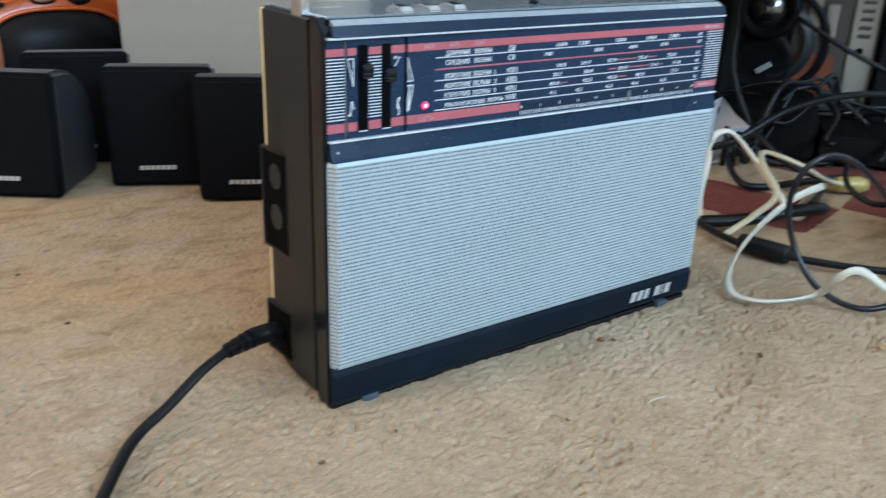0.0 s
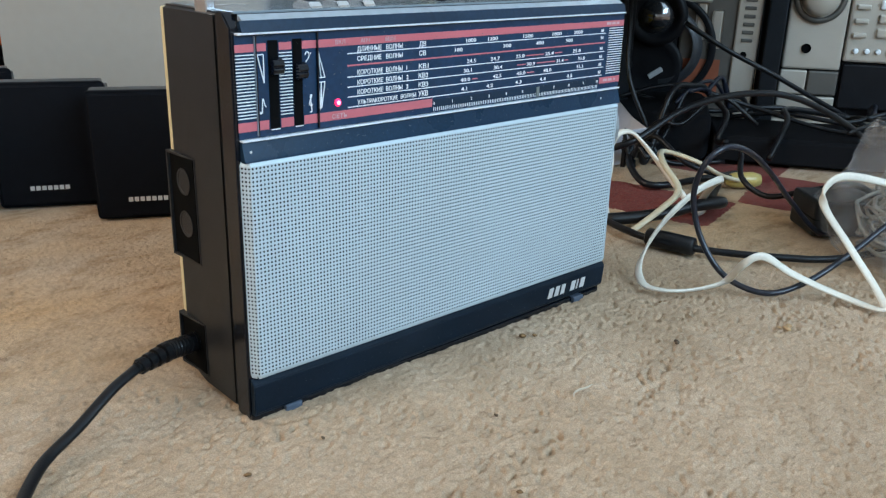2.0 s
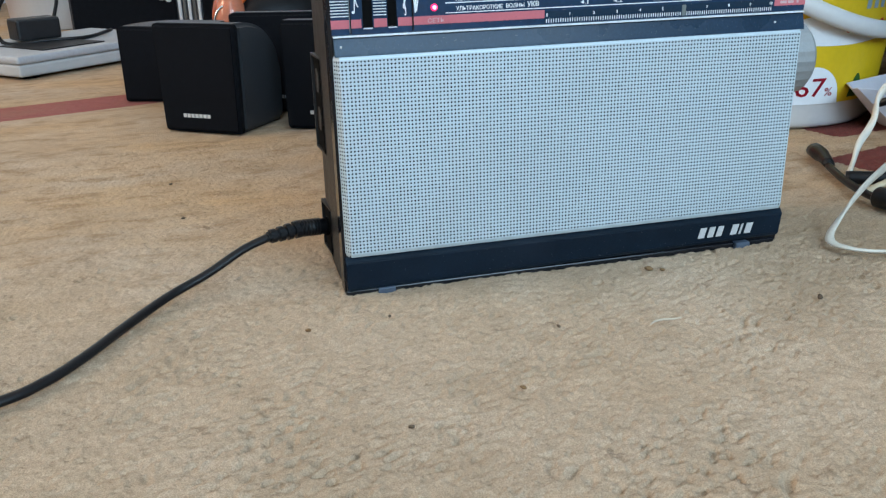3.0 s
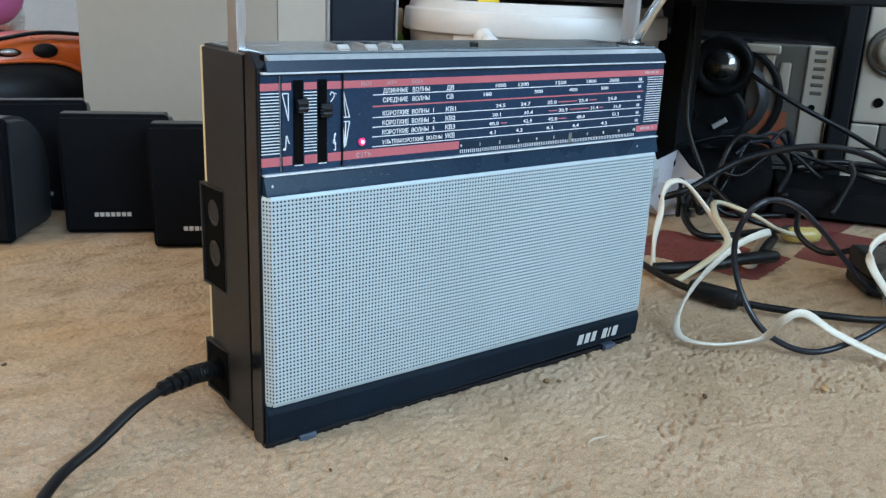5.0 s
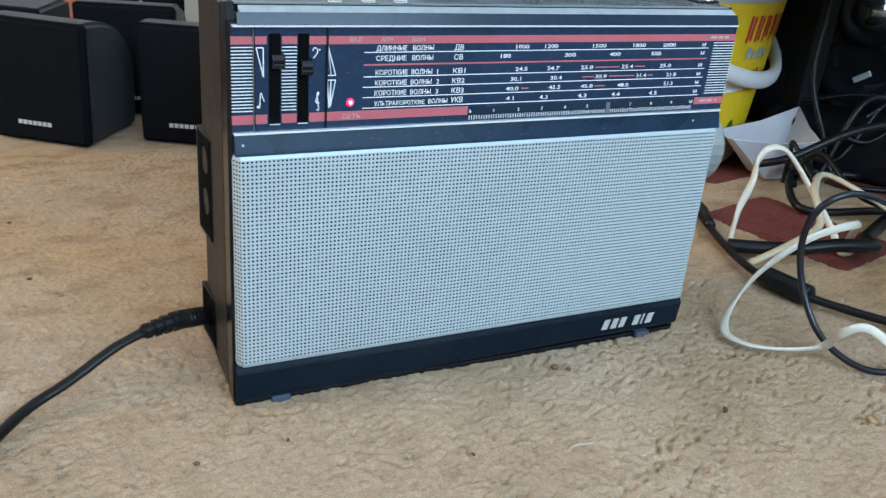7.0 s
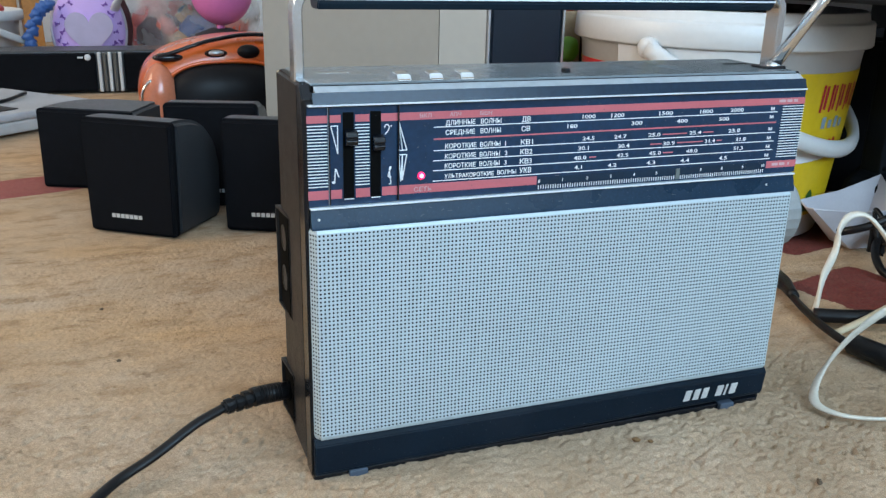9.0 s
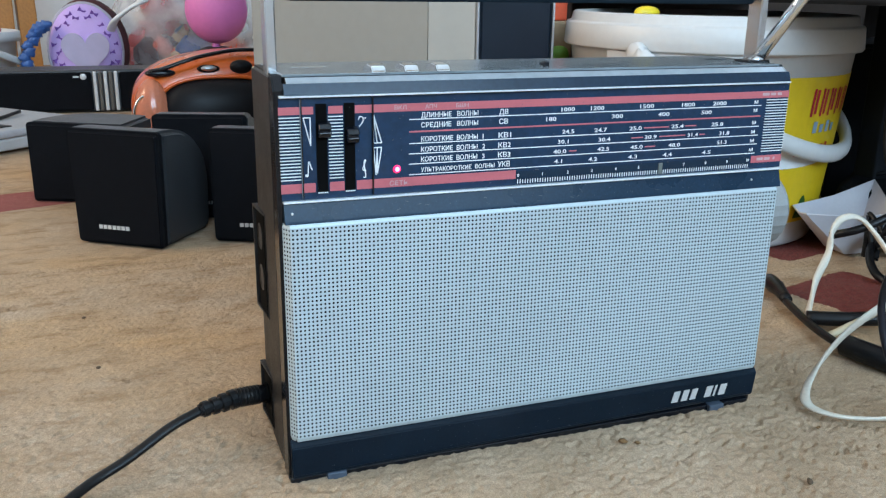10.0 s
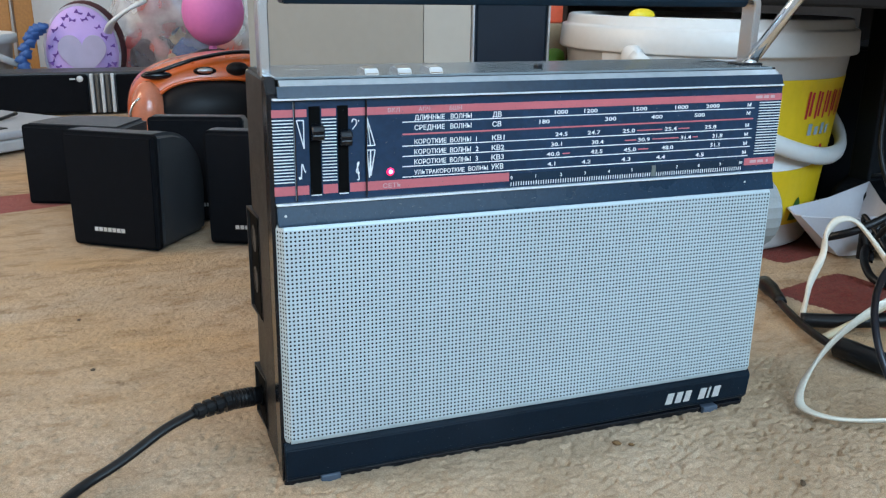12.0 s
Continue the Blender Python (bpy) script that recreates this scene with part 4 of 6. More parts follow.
    # left side: socket plates
    def plate(y0, y1, z0, z1):
        bm = bmesh.new()
        w = 0.0012
        for a, b, c, d in ((y0, y1, z0, z0 + w), (y0, y1, z1 - w, z1), (y0, y0 + w, z0 + w, z1 - w), (y1 - w, y1, z0 + w, z1 - w)):
            box(-0.0030, 0.0004, a, b, c, d, bm=bm)
        # the frame stands proud at the back and runs out flush towards the front
        for v in bm.verts:
            if v.co.x < -0.001:
                v.co.x *= 0.30 + 0.70 * (v.co.y - y0) / (y1 - y0)
        return bm

    def recess(y0, y1, z0, z1, parent):
        return part("recess", box(-0.0014, 0.0004, y0 + 0.0010, y1 - 0.0010, z0 + 0.0010, z1 - 0.0010), "slot_black", parent, "dark socket recess")

    sp = part("socket_plate", plate(0.0485, 0.0760, 0.0715, 0.1295), "black_case", top)
    recess(0.0485, 0.0760, 0.0715, 0.1295, sp)
    for z in (0.1150, 0.0920):
        part("socket", lathe([(0.0, 0.0), (0.0062, 0.0), (0.0072, 0.0002), (0.0072, 0.0005), (0.0060, 0.0005), (0.0056, 0.0002), (0.0, 0.0002)], 24, m=pose(-0.0014, 0.0605, z, 0, -90, 0)), "black_case", sp)
    pp = part("power_plate", plate(0.0490, 0.0760, 0.0060, 0.0370), "black_case", top)
    recess(0.0490, 0.0760, 0.0060, 0.0370, pp)
    part("socket", lathe([(0.0, 0.0), (0.0052, 0.0), (0.0062, 0.0008), (0.0062, 0.0016), (0.0, 0.0016)], 24, m=pose(-0.0014, 0.0600, 0.0235, 0, -90, 0)), "slot_black", pp)
    # screws on the sloped strip
    for x in (0.0050, 0.2660):
        part("screw", ball((x, 0.0014, 0.1412), 0.0007, (1, 0.4, 1), seg=10), "plate_silver", top)
    return top


radio()


# ---------------------------------------------------------------- power cord of the radio
def power_cord():
    top = thing("mains_cable", (-0.03, 0.055, 0.0), label="black flexible power cord plugged into the radio, trailing over carpet", category="mains cable")
    inv = top.matrix_world.inverted()
    a, b = Vector((-0.0005, 0.0598, 0.0238)), Vector((-0.0200, 0.0560, 0.0249))
    part("plug", moved(tube([a, b], 0.0050, 16, 1, curve=False), inv), "cord_black", top, "moulded plug", True)
    for k in range(7):
        q = 0.34 + 0.60 * k / 6
        part("grip_ridge", moved(tube([a.lerp(b, q), a.lerp(b, q + 0.045)], 0.0055, 16, 1, curve=False), inv), "cord_black", top, "fine moulded grip ridge")
    a, b = b, Vector((-0.0400, 0.0500, 0.0235))
    part("relief_core", moved(tube([a, b], 0.0034, 12, 1, curve=False), inv), "cord_black", top)
    for k in range(4):
        part("relief_rib", moved(tube([a.lerp(b, (k + 0.08) / 4), a.lerp(b, (k + 0.70) / 4)], 0.0056 - 0.0004 * k, 14, 1, curve=False), inv), "cord_black", top, "moulded strain relief rib")
    pts = [(-0.0395, 0.0502, 0.0236), (-0.056, 0.0435, 0.0195), (-0.078, 0.0335, 0.0105), (-0.100, 0.0215, 0.0045), (-0.121, -0.0080, 0.0028), (-0.138, -0.038, 0.0028), (-0.155, -0.062, 0.0028), (-0.178, -0.078, 0.0028), (-0.25, -0.10, 0.0028), (-0.40, -0.16, 0.0028), (-0.62, -0.10, 0.0028)]
    part("cable", moved(tube(pts, 0.0032, 12, 10, flat=0.75), inv), "cord_black", top, smooth=True)


power_cord()


# ---------------------------------------------------------------- satellite loudspeakers
def satellite():
    """A cube-like loudspeaker: flat cloth front, sides that curve in towards the back. Front centre at the origin, facing -y."""
    top = thing("satellite_loudspeaker", label="small black satellite loudspeaker standing on the carpet", category="loudspeaker", group="satellite loudspeakers")
    w, h = 0.0475, 0.1115
    prof = [(0.0072, 0.0005), (0.0072, h)]
    for k in range(1, 15):
        q = k / 14
        prof.append((0.0072 + 0.083 * q, h * (0.48 + 0.52 * math.sqrt(1 - 0.998 * q**2.5))))
    prof += [(0.0905, 0.046), (0.0900, 0.012), (0.086, 0.0005)]
    bm = prism(prof, -w, w)
    bmesh.ops.bevel(bm, geom=[e for e in bm.edges if abs(e.verts[0].co.x - e.verts[1].co.x) < 1e-6], offset=0.0045, segments=3, affect="EDGES")
    for v in bm.verts:
        v.co.x *= 0.99 + 0.05 * v.co.z / h
    part("cabinet", bm, "speaker_black", top)
    cr = 0.0040
    prof = []
    for cx, cz, a0 in ((w - 0.0004 - cr, 0.0008 + cr, -90), (w - 0.0004 - cr, h - 0.0004 - cr, 0), (-w + 0.0004 + cr, h - 0.0004 - cr, 90), (-w + 0.0004 + cr, 0.0008 + cr, 180)):
        prof += [(cx + cr * math.cos(radians(a0 + q)), cz + cr * math.sin(radians(a0 + q))) for q in (0, 22.5, 45, 67.5, 90)]
    bm = prism(prof, 0.0, 0.0080, axis="y")
    bmesh.ops.bevel(bm, geom=[e for e in bm.edges if all(v.co.y < 0.001 for v in e.verts)], offset=0.0034, segments=3, affect="EDGES")
    for v in bm.verts:
        v.co.x *= 0.99 + 0.05 * v.co.z / h
    part("front_cloth", bm, "speaker_cloth", top)
    for k in range(7):
        x = -0.0205 + k * 0.0048
        part("maker_mark", box(x, x + 0.0036, -0.0007, 0.0004, 0.0165, 0.0203), "plate_silver", top, "small silver bar of the maker's mark")
    part("rear_terminal", box(-0.012, 0.012, 0.086, 0.094, 0.012, 0.036, 0.002), "speaker_black", top)
    return top


sat = satellite()


def place_satellite(a, b, first=False):
    """Stands a loudspeaker with its front's lower corners at a (left) and b (right), as seen from the front."""
    a, b = Vector((*a, 0)), Vector((*b, 0))
    mid, ang = (a + b) / 2, math.degrees(math.atan2(b.y - a.y, b.x - a.x))
    m = pose(mid.x, mid.y, 0.0, 0, 0, ang)
    if first:
        sat.matrix_world = m
        return sat
    return copy_thing(sat, m)


place_satellite((-0.1160, 0.4930), (-0.0370, 0.4375), True)
place_satellite((0.0105, 0.4530), (0.0955, 0.4140))
# this one lies on its side
copy_thing(sat, pose(-0.116, 0.661, 0.0450, 0, 0, -24) @ pose(0.0548, 0, 0, 0, -90, 0) @ Matrix.Diagonal((0.93, 1, 1, 1)))["label"] = "small black satellite loudspeaker lying on its side on carpet"
place_satellite((-0.036, 0.560), (0.056, 0.530))
place_satellite((0.065, 0.371), (0.149, 0.330))


# ---------------------------------------------------------------- dark tower, pail and stand
def tower():
    top = thing("tower_loudspeaker", (0.315, 0.43, 0.0), label="slim dark navy column loudspeaker with aluminium edges", category="loudspeaker")
    part("cabinet", box(-0.040, 0.040, 0.000, 0.12, 0.0, 0.72, 0.002), "tower_navy", top)
    for x in (-0.0428, 0.0402):
        part("edge_trim", box(x, x + 0.0026, -0.003, 0.10, 0.0, 0.72, 0.0006, 1), "alu", top, "aluminium edge strip")
    part("front_cloth", box(-0.0375, 0.0375, -0.0022, 0.0004, 0.02, 0.70, 0.0008, 1), "tower_navy", top)


tower()


def pail():
    """White plastic food pail, tapering down, with a wrapped label, lid and bail handle; its label starts at angle A (degrees)."""
    cx, cy = 0.516, 0.386
    top = thing("plastic_pail", (cx, cy, 0.0), label="white plastic food pail with red and yellow label and lid", category="pail")
    r0, r1, hh = 0.122, 0.1425, 0.200
    rad = lambda z: r0 + (r1 - r0) * z / hh  # noqa: E731
    prof = [(0.0, 0.0), (r0 - 0.006, 0.0), (r0 - 0.001, 0.003), (r0 + 0.0006, 0.008), (rad(hh), hh), (rad(hh) + 0.004, hh + 0.001), (rad(hh) + 0.004, hh + 0.005), (rad(hh) - 0.004, hh + 0.006), (0.0, hh + 0.004)]
    part("tub", lathe(prof, 96), "pail_white", top, smooth=True)
    R = rad(hh) + 0.006
    prof = [(R - 0.006, hh - 0.012), (R - 0.001, hh - 0.012), (R + 0.0004, hh - 0.010), (R - 0.0010, hh + 0.0095), (R - 0.0022, hh + 0.0112), (R - 0.0048, hh + 0.0116), (R - 0.0062, hh + 0.0130), (R - 0.0076, hh + 0.0195), (R - 0.0096, hh + 0.0212), (R - 0.0160, hh + 0.0212), (R - 0.0190, hh + 0.0170), (0.0, hh + 0.0155)]
    part("lid", lathe(prof, 96), "pail_white", top, smooth=True)

    def wrap(a0, a1, z0, z1, out, zfun=None, cols=24):
        """A patch that hugs the wall between two angles; zfun(s) gives lower and upper edge along it."""
        bm = bmesh.new()
        cols_v = []
        for k in range(cols + 1):
            s = k / cols
            a = radians(a0 + (a1 - a0) * s)
            lo, hi = zfun(s) if zfun else (z0, z1)
            cols_v.append([bm.verts.new(((rad(z) + out + o) * math.cos(a), (rad(z) + out + o) * math.sin(a), z)) for z, o in ((lo, 0), (hi, 0))])
        for p, q in zip(cols_v, cols_v[1:]):
            if (p[1].co - p[0].co).length > 1e-6 or (q[1].co - q[0].co).length > 1e-6:
                bm.faces.new((p[0], q[0], q[1], p[1]))
        bmesh.ops.recalc_face_normals(bm, faces=bm.faces[:])
        return bm

    def curve_text(words, a0, z, height, width, out, material, name="lettering"):
        bm = text_bm(words, height * 1.38)
        xs = [v.co.x for v in bm.verts]
        lo, hi = min(xs), max(xs)
        for v in bm.verts:
            zz = z + v.co.z
            a = radians(a0) + (v.co.x - lo) / (hi - lo) * width / rad(z)
            rr = rad(zz) + out
            v.co = Vector((rr * math.cos(a), rr * math.sin(a), zz))
        bmesh.ops.recalc_face_normals(bm, faces=bm.faces[:])
        return part(name, bm, material, label_part)

    A = PAIL_SEAM
    label_part = part("label_yellow", wrap(A - 110, A + 118, 0.026, 0.168, 0.0006, cols=60), "label_yellow", top, "yellow printed label")
    part("label_red", wrap(A - 78, A, 0.026, 0.168, 0.0010), "label_red", label_part, "red label panel")
    part("label_wave", wrap(A + 2, A + 66, 0, 0, 0.0010, lambda s: (0.088 - 0.006 * math.sin(s * 3.1), 0.088 + 0.028 * max(0.0, math.sin(3.1415 * min(1, s * 1.05))) ** 0.8 * (1 - 0.35 * s) + 0.0002), 28), "label_white", label_part, "white wave on the label")
    part("label_bump", wrap(A + 12.5, A + 40.5, 0, 0, 0.0010, lambda s: (0.0255, 0.0262 + 0.036 * math.sqrt(max(0, 1 - (2 * s - 1) ** 2))), 28), "label_white", label_part, "white round field on the label")
    curve_text("67", A + 19.0, 0.0335, 0.0185, 0.030, 0.0015, "print_red")
    curve_text("%", A + 32.5, 0.0335, 0.0085, 0.009, 0.0015, "print_red")
    for k in range(5):
        part("text_bar", wrap(A + 5, A + 28 - (k % 3) * 3.0 - (6 if k == 4 else 0), 0.1545 - k * 0.0066, 0.1567 - k * 0.0066, 0.0013, cols=8), "print_orange", label_part)
    # brand word as plain strokes
    for a, w in ((42.5, 3.4), (48.1, 3.4), (53.7, 3.8), (59.9, 3.8), (66.3, 3.8)):
        part("brand_stroke", wrap(A + a, A + a + 1.2, 0.131, 0.157, 0.0013, cols=2), "print_red", label_part)
        part("brand_stroke", wrap(A + a + 2.0, A + a + w, 0.133 + 0.001 * (a % 3), 0.156, 0.0013, cols=2), "print_red", label_part)
    for k in range(4):
        part("brand_stroke", wrap(A + 46 + k * 4.5, A + 48.6 + k * 4.5, 0.115, 0.126 - (k % 2) * 0.003, 0.0013, cols=2), "print_blue", label_part)
    for k in range(6):
        part("ornament", wrap(A + 38 + k * 4.0, A + 40.2 + k * 4.0, 0.094, 0.0985 + 0.0012 * k, 0.0014, cols=2), "print_red", label_part)
    part("label_shade", wrap(A + 4, A + 20, 0, 0, 0.0012, lambda s: (0.052 + 0.012 * s, 0.078 - 0.003 * math.sin(s * 9)), 10), "print_olive", label_part, "olive printed leaf shape")
    part("label_leaf", wrap(A + 46, A + 55, 0, 0, 0.0012, lambda s: (0.030, 0.031 + 0.022 * math.sin(3.14 * s)), 10), "print_green", label_part, "dark green printed leaf shape")
    part("label_mark", wrap(A - 28, A - 22, 0.034, 0.042, 0.0014, cols=4), "print_red", label_part)
    # bail handle with its bosses
    ang = A - 27
    for s in (0, 180):
        a = radians(ang + s)
        m = pose((R + 0.003) * math.cos(a), (R + 0.003) * math.sin(a), hh - 0.0135, 0, 90, math.degrees(a))
        part("boss_skirt", wrap(ang + s - 15, ang + s + 40, hh - 0.046, hh - 0.0125, 0.0040, cols=16), "pail_white", top, "deeper rim skirt round the handle boss")
        part("handle_boss", lathe([(0.0, -0.006), (0.010, -0.006), (0.010, 0.002), (0.008, 0.004), (0.0, 0.004)], 24, m=m), "pail_white", top, smooth=True)
    pts = []
    for k in range(25):
        th = math.pi * k / 24
        a = radians(ang) + th
        drop = math.sin(th)
        rr = R + 0.004 - 0.009 * drop
        pts.append((rr * math.cos(a), rr * math.sin(a), hh - 0.0135 - 0.0925 * drop))
    part("bail_handle", tube(pts, 0.0058, 10, 3, flat=1.5), "pail_white", top, "white plastic bail handle hanging down", True)
    return top


PAIL_SEAM = -124.0
pail()


def tv_stand():
    top = thing("tv_stand", (0.60, 0.55, 0.0), label="black low stand with dark brown back above the pail", category="tv stand")
    bm = prism([(-0.163, 0.004), (-0.14, -0.285), (-0.10, -0.45), (0.0, -0.59), (0.17, -0.59), (0.18, 0.18), (-0.125, 0.18)], 0.2335, 0.262, axis="z")
    bmesh.ops.bevel(bm, geom=bm.edges[:], offset=0.002, segments=2, affect="EDGES")
    part("board", bm, "stand_black", top)
    part("back_panel", box(-0.125, 0.40, 0.11, 0.13, 0.0, 0.2335), "stand_brown", top, "dark brown back panel")
    part("leg", box(0.052, 0.078, -0.275, -0.248, 0.0, 0.2335, 0.002), "stand_black", top)
    part("leg", box(-0.125, -0.101, 0.06, 0.108, 0.0, 0.2335, 0.002), "stand_brown", top)


tv_stand()


# small toys behind and on the pail
tagged(link_mesh("toy_block", box(0.408, 0.436, 0.546, 0.580, 0.206, 0.255, 0.003), "toy_orange"), "orange plastic toy block beside the pail", "toy")
tagged(link_mesh("toy_box", box(0.404, 0.440, 0.540, 0.590, 0.0, 0.206, 0.002), "cardboard"), "tan cardboard box standing beside the pail", "box")
tagged(link_mesh("toy_box", box(0.388, 0.416, 0.495, 0.530, 0.0, 0.152, 0.002), "cardboard"), "narrow tan cardboard box standing beside the pail", "box")
tagged(link_mesh("toy_ball", ball((0.405, 0.508, 0.1655), 0.0135, (1.0, 1.0, 1.0), lumps=0.35, freq=90), "toy_green", smooth=True), "small lumpy green toy lying on a box", "toy")
bm = ball((0.405, 0.335, 0.2220), 0.007, (2.0, 1.0, 0.85), lumps=0.2, freq=60)
tagged(link_mesh("toy_on_lid", bm, "toy_yellow", smooth=True), "small yellow plastic toy lying on the pail lid", "toy")


def toy_pins():
    for at, col, words in (((0.357, 0.219), "toy_yellow", "yellow"), ((0.381, 0.212), "pin_cyan", "light blue")):
        top = thing("push_pin_toy", (*at, 0.0), rz=30 if col == "pin_cyan" else 140, label=words + " plastic push-pin shaped toy lying on carpet", category="toy", group="push-pin toys")
        m = pose(0, 0, 0.0075, 0, 78, 0)
        part("head", lathe([(0.0, -0.010), (0.0075, -0.010), (0.0078, -0.008), (0.004, -0.006), (0.0035, 0.002), (0.0062, 0.005), (0.0062, 0.007), (0.0, 0.007)], 24, m=m), col, top, smooth=True)
        part("point", lathe([(0.0, 0.007), (0.0014, 0.007), (0.0010, 0.018), (0.0, 0.019)], 10, m=m), "plate_silver", top)


toy_pins()


def paper_bowl():
    """A folded white paper tray with pointed corners."""
    top = thing("paper_tray", (0.584, 0.236, 0.0), rz=-6, label="folded white paper tray with pointed corners on carpet", category="paper tray")
    bm = bmesh.new()
    lo = [(-0.008, -0.014, 0.002), (0.028, -0.014, 0.002), (0.028, 0.016, 0.002), (-0.008, 0.016, 0.002)]
    hi = [(-0.064, -0.024, 0.047), (0.036, -0.030, 0.044), (0.050, 0.028, 0.064), (-0.048, 0.020, 0.044)]
    a = [bm.verts.new(p) for p in lo]
    b = [bm.verts.new(p) for p in hi]
    mid = [bm.verts.new(((Vector(hi[i]) + Vector(hi[(i + 1) % 4])) / 2 - Vector((0, 0, 0.003)))) for i in range(4)]
    bm.faces.new(a[::-1])
    for i in range(4):
        j = (i + 1) % 4
        bm.faces.new((a[i], a[j], mid[i]))
        bm.faces.new((a[i], mid[i], b[i]))
        bm.faces.new((a[j], b[j], mid[i]))
    bmesh.ops.recalc_face_normals(bm, faces=bm.faces[:])
    bmesh.ops.solidify(bm, geom=bm.faces[:], thickness=0.0012)
    part("tray", bm, "tray_paper", top)


paper_bowl()


# ---------------------------------------------------------------- cables
def cable(name, pts, radius, material, label, flat=1.0, steps=8, roll=0.0, group="loose cables", twist=0.0):
    top = thing(name, tuple(pts[0][:2]) + (0.0,), label=label, category="cable", group=group)
    part("wire", moved(tube(pts, radius, 12, steps, flat=flat, roll=roll, twist=twist), top.matrix_world.inverted()), material, top, smooth=True)
    return top


WHITE_A = [(0.414, 0.096, 0.004), (0.430, 0.110, 0.012), (0.442, 0.120, 0.024), (0.461, 0.133, 0.033), (0.4690, 0.138, 0.041), (0.4725, 0.141, 0.055), (0.480, 0.140, 0.066), (0.492, 0.135, 0.067), (0.500, 0.124, 0.056), (0.508, 0.100, 0.030), (0.510, 0.078, 0.010), (0.505, 0.070, 0.004), (0.497, 0.056, 0.004), (0.512, 0.058, 0.004), (0.528, 0.074, 0.004)]
cable("white_cable", WHITE_A, 0.0031, "cord_white", "white twin-core cable looped up over the carpet", 0.62, roll=0.6, twist=11.0)
WHITE_B = [(0.512, 0.066, 0.006), (0.470, 0.030, 0.040), (0.418, -0.008, 0.064), (0.377, -0.010, 0.060), (0.352, 0.000, 0.036), (0.334, 0.003, 0.010), (0.312, -0.016, 0.004), (0.312, -0.034, 0.004), (0.330, -0.047, 0.004), (0.353, -0.058, 0.008), (0.346, -0.074, 0.028), (0.356, -0.083, 0.034), (0.376, -0.097, 0.020), (0.402, -0.122, 0.005), (0.405, -0.150, 0.003), (0.414, -0.141, 0.012), (0.412, -0.116, 0.040), (0.400, -0.098, 0.070), (0.412, -0.101, 0.086), (0.450, -0.115, 0.080), (0.486, -0.135, 0.066), (0.50, -0.17, 0.04), (0.60, -0.22, 0.004)]
cable("white_cable", WHITE_B, 0.0029, "cord_white", "white flat cable lying in a big loop on carpet", 0.45, roll=0.3, twist=9.4)
WHITE_C = [(0.404, 0.062, 0.004), (0.438, 0.058, 0.018), (0.470, 0.062, 0.030), (0.500, 0.100, 0.042), (0.540, 0.128, 0.043), (0.556, 0.100, 0.036), (0.585, 0.088, 0.020), (0.612, 0.082, 0.011)]
cable("ivory_cable", WHITE_C, 0.0032, "cord_ivory", "yellowed ivory cable with a moulded connector", 0.7)
top = thing("cable_connector", (0.625, 0.082, 0.0), rz=-35, label="yellowed translucent moulded cable connector on carpet", category="connector")
part("shell", lathe([(0.0, -0.020), (0.005, -0.020), (0.008, -0.012), (0.0085, 0.008), (0.006, 0.016), (0.0, 0.018)], 16, m=pose(0, 0, 0.0095, 0, 90, 0)), "connector_yellow", top, smooth=True)

THICK = [(0.432, 0.152, 0.007), (0.417, 0.118, 0.006), (0.402, 0.078, 0.006), (0.393, 0.044, 0.007), (0.392, 0.016, 0.008), (0.412, -0.016, 0.006), (0.436, -0.050, 0.006), (0.468, -0.082, 0.006), (0.520, -0.105, 0.008), (0.62, -0.13, 0.006), (0.80, -0.14, 0.006)]
t = cable("signal_cable", THICK, 0.0030, "cord_black", "thick black signal cable with a ferrite bead")
inv = t.matrix_world.inverted()
bead_a, bead_b = Vector((0.3925, 0.038, 0.0085)), Vector((0.4010, -0.002, 0.0085))
part("ferrite_bead", moved(tube([bead_a.lerp(bead_b, q) for q in (0, 0.03, 0.5, 0.97, 1)], 0.0076, 18, 1, curve=False, taper=lambda s: 0.86 if s < 0.1 or s > 0.9 else 1.0), inv), "cord_black", t, "moulded ferrite bead", True)
part("end_plug", moved(tube([(0.4385, 0.168, 0.008), (0.430, 0.146, 0.008), (0.421, 0.126, 0.007)], 0.0058, 12, 3, flat=0.85, taper=lambda s: 1.25 if s < 0.5 else 1.0 - 0.5 * (s - 0.5)), inv), "cord_black", t, "moulded plug", True)
THIN = [(0.560, -0.050, 0.004), (0.526, -0.046, 0.006), (0.500, -0.030, 0.034), (0.445, -0.034, 0.070), (0.398, -0.039, 0.094), (0.362, -0.040, 0.103), (0.346, -0.034, 0.092), (0.348, -0.027, 0.066), (0.351, -0.036, 0.035), (0.356, -0.056, 0.011), (0.366, -0.084, 0.004), (0.392, -0.101, 0.012), (0.427, -0.114, 0.030), (0.455, -0.126, 0.050), (0.480, -0.138, 0.062), (0.53, -0.165, 0.06), (0.62, -0.20, 0.02), (0.72, -0.22, 0.004)]
cable("thin_cable", THIN, 0.0022, "cord_navy", "thin dark cable standing in a round loop")
ARC = [(0.482, 0.152, 0.048), (0.500, 0.132, 0.060), (0.560, 0.120, 0.085), (0.640, 0.105, 0.094), (0.700, 0.080, 0.088), (0.760, 0.050, 0.060), (0.82, 0.02, 0.02), (0.88, 0.0, 0.004)]
cable("power_lead", ARC, 0.0034, "cord_black", "thick black lead arching over the carpet")
cable("hanging_cable", [(0.640, 0.262, 0.224), (0.632, 0.250, 0.16), (0.622, 0.238, 0.10), (0.628, 0.215, 0.05), (0.640, 0.190, 0.006), (0.70, 0.15, 0.004)], 0.0026, "cord_black", "thin black cable hanging from the stand")
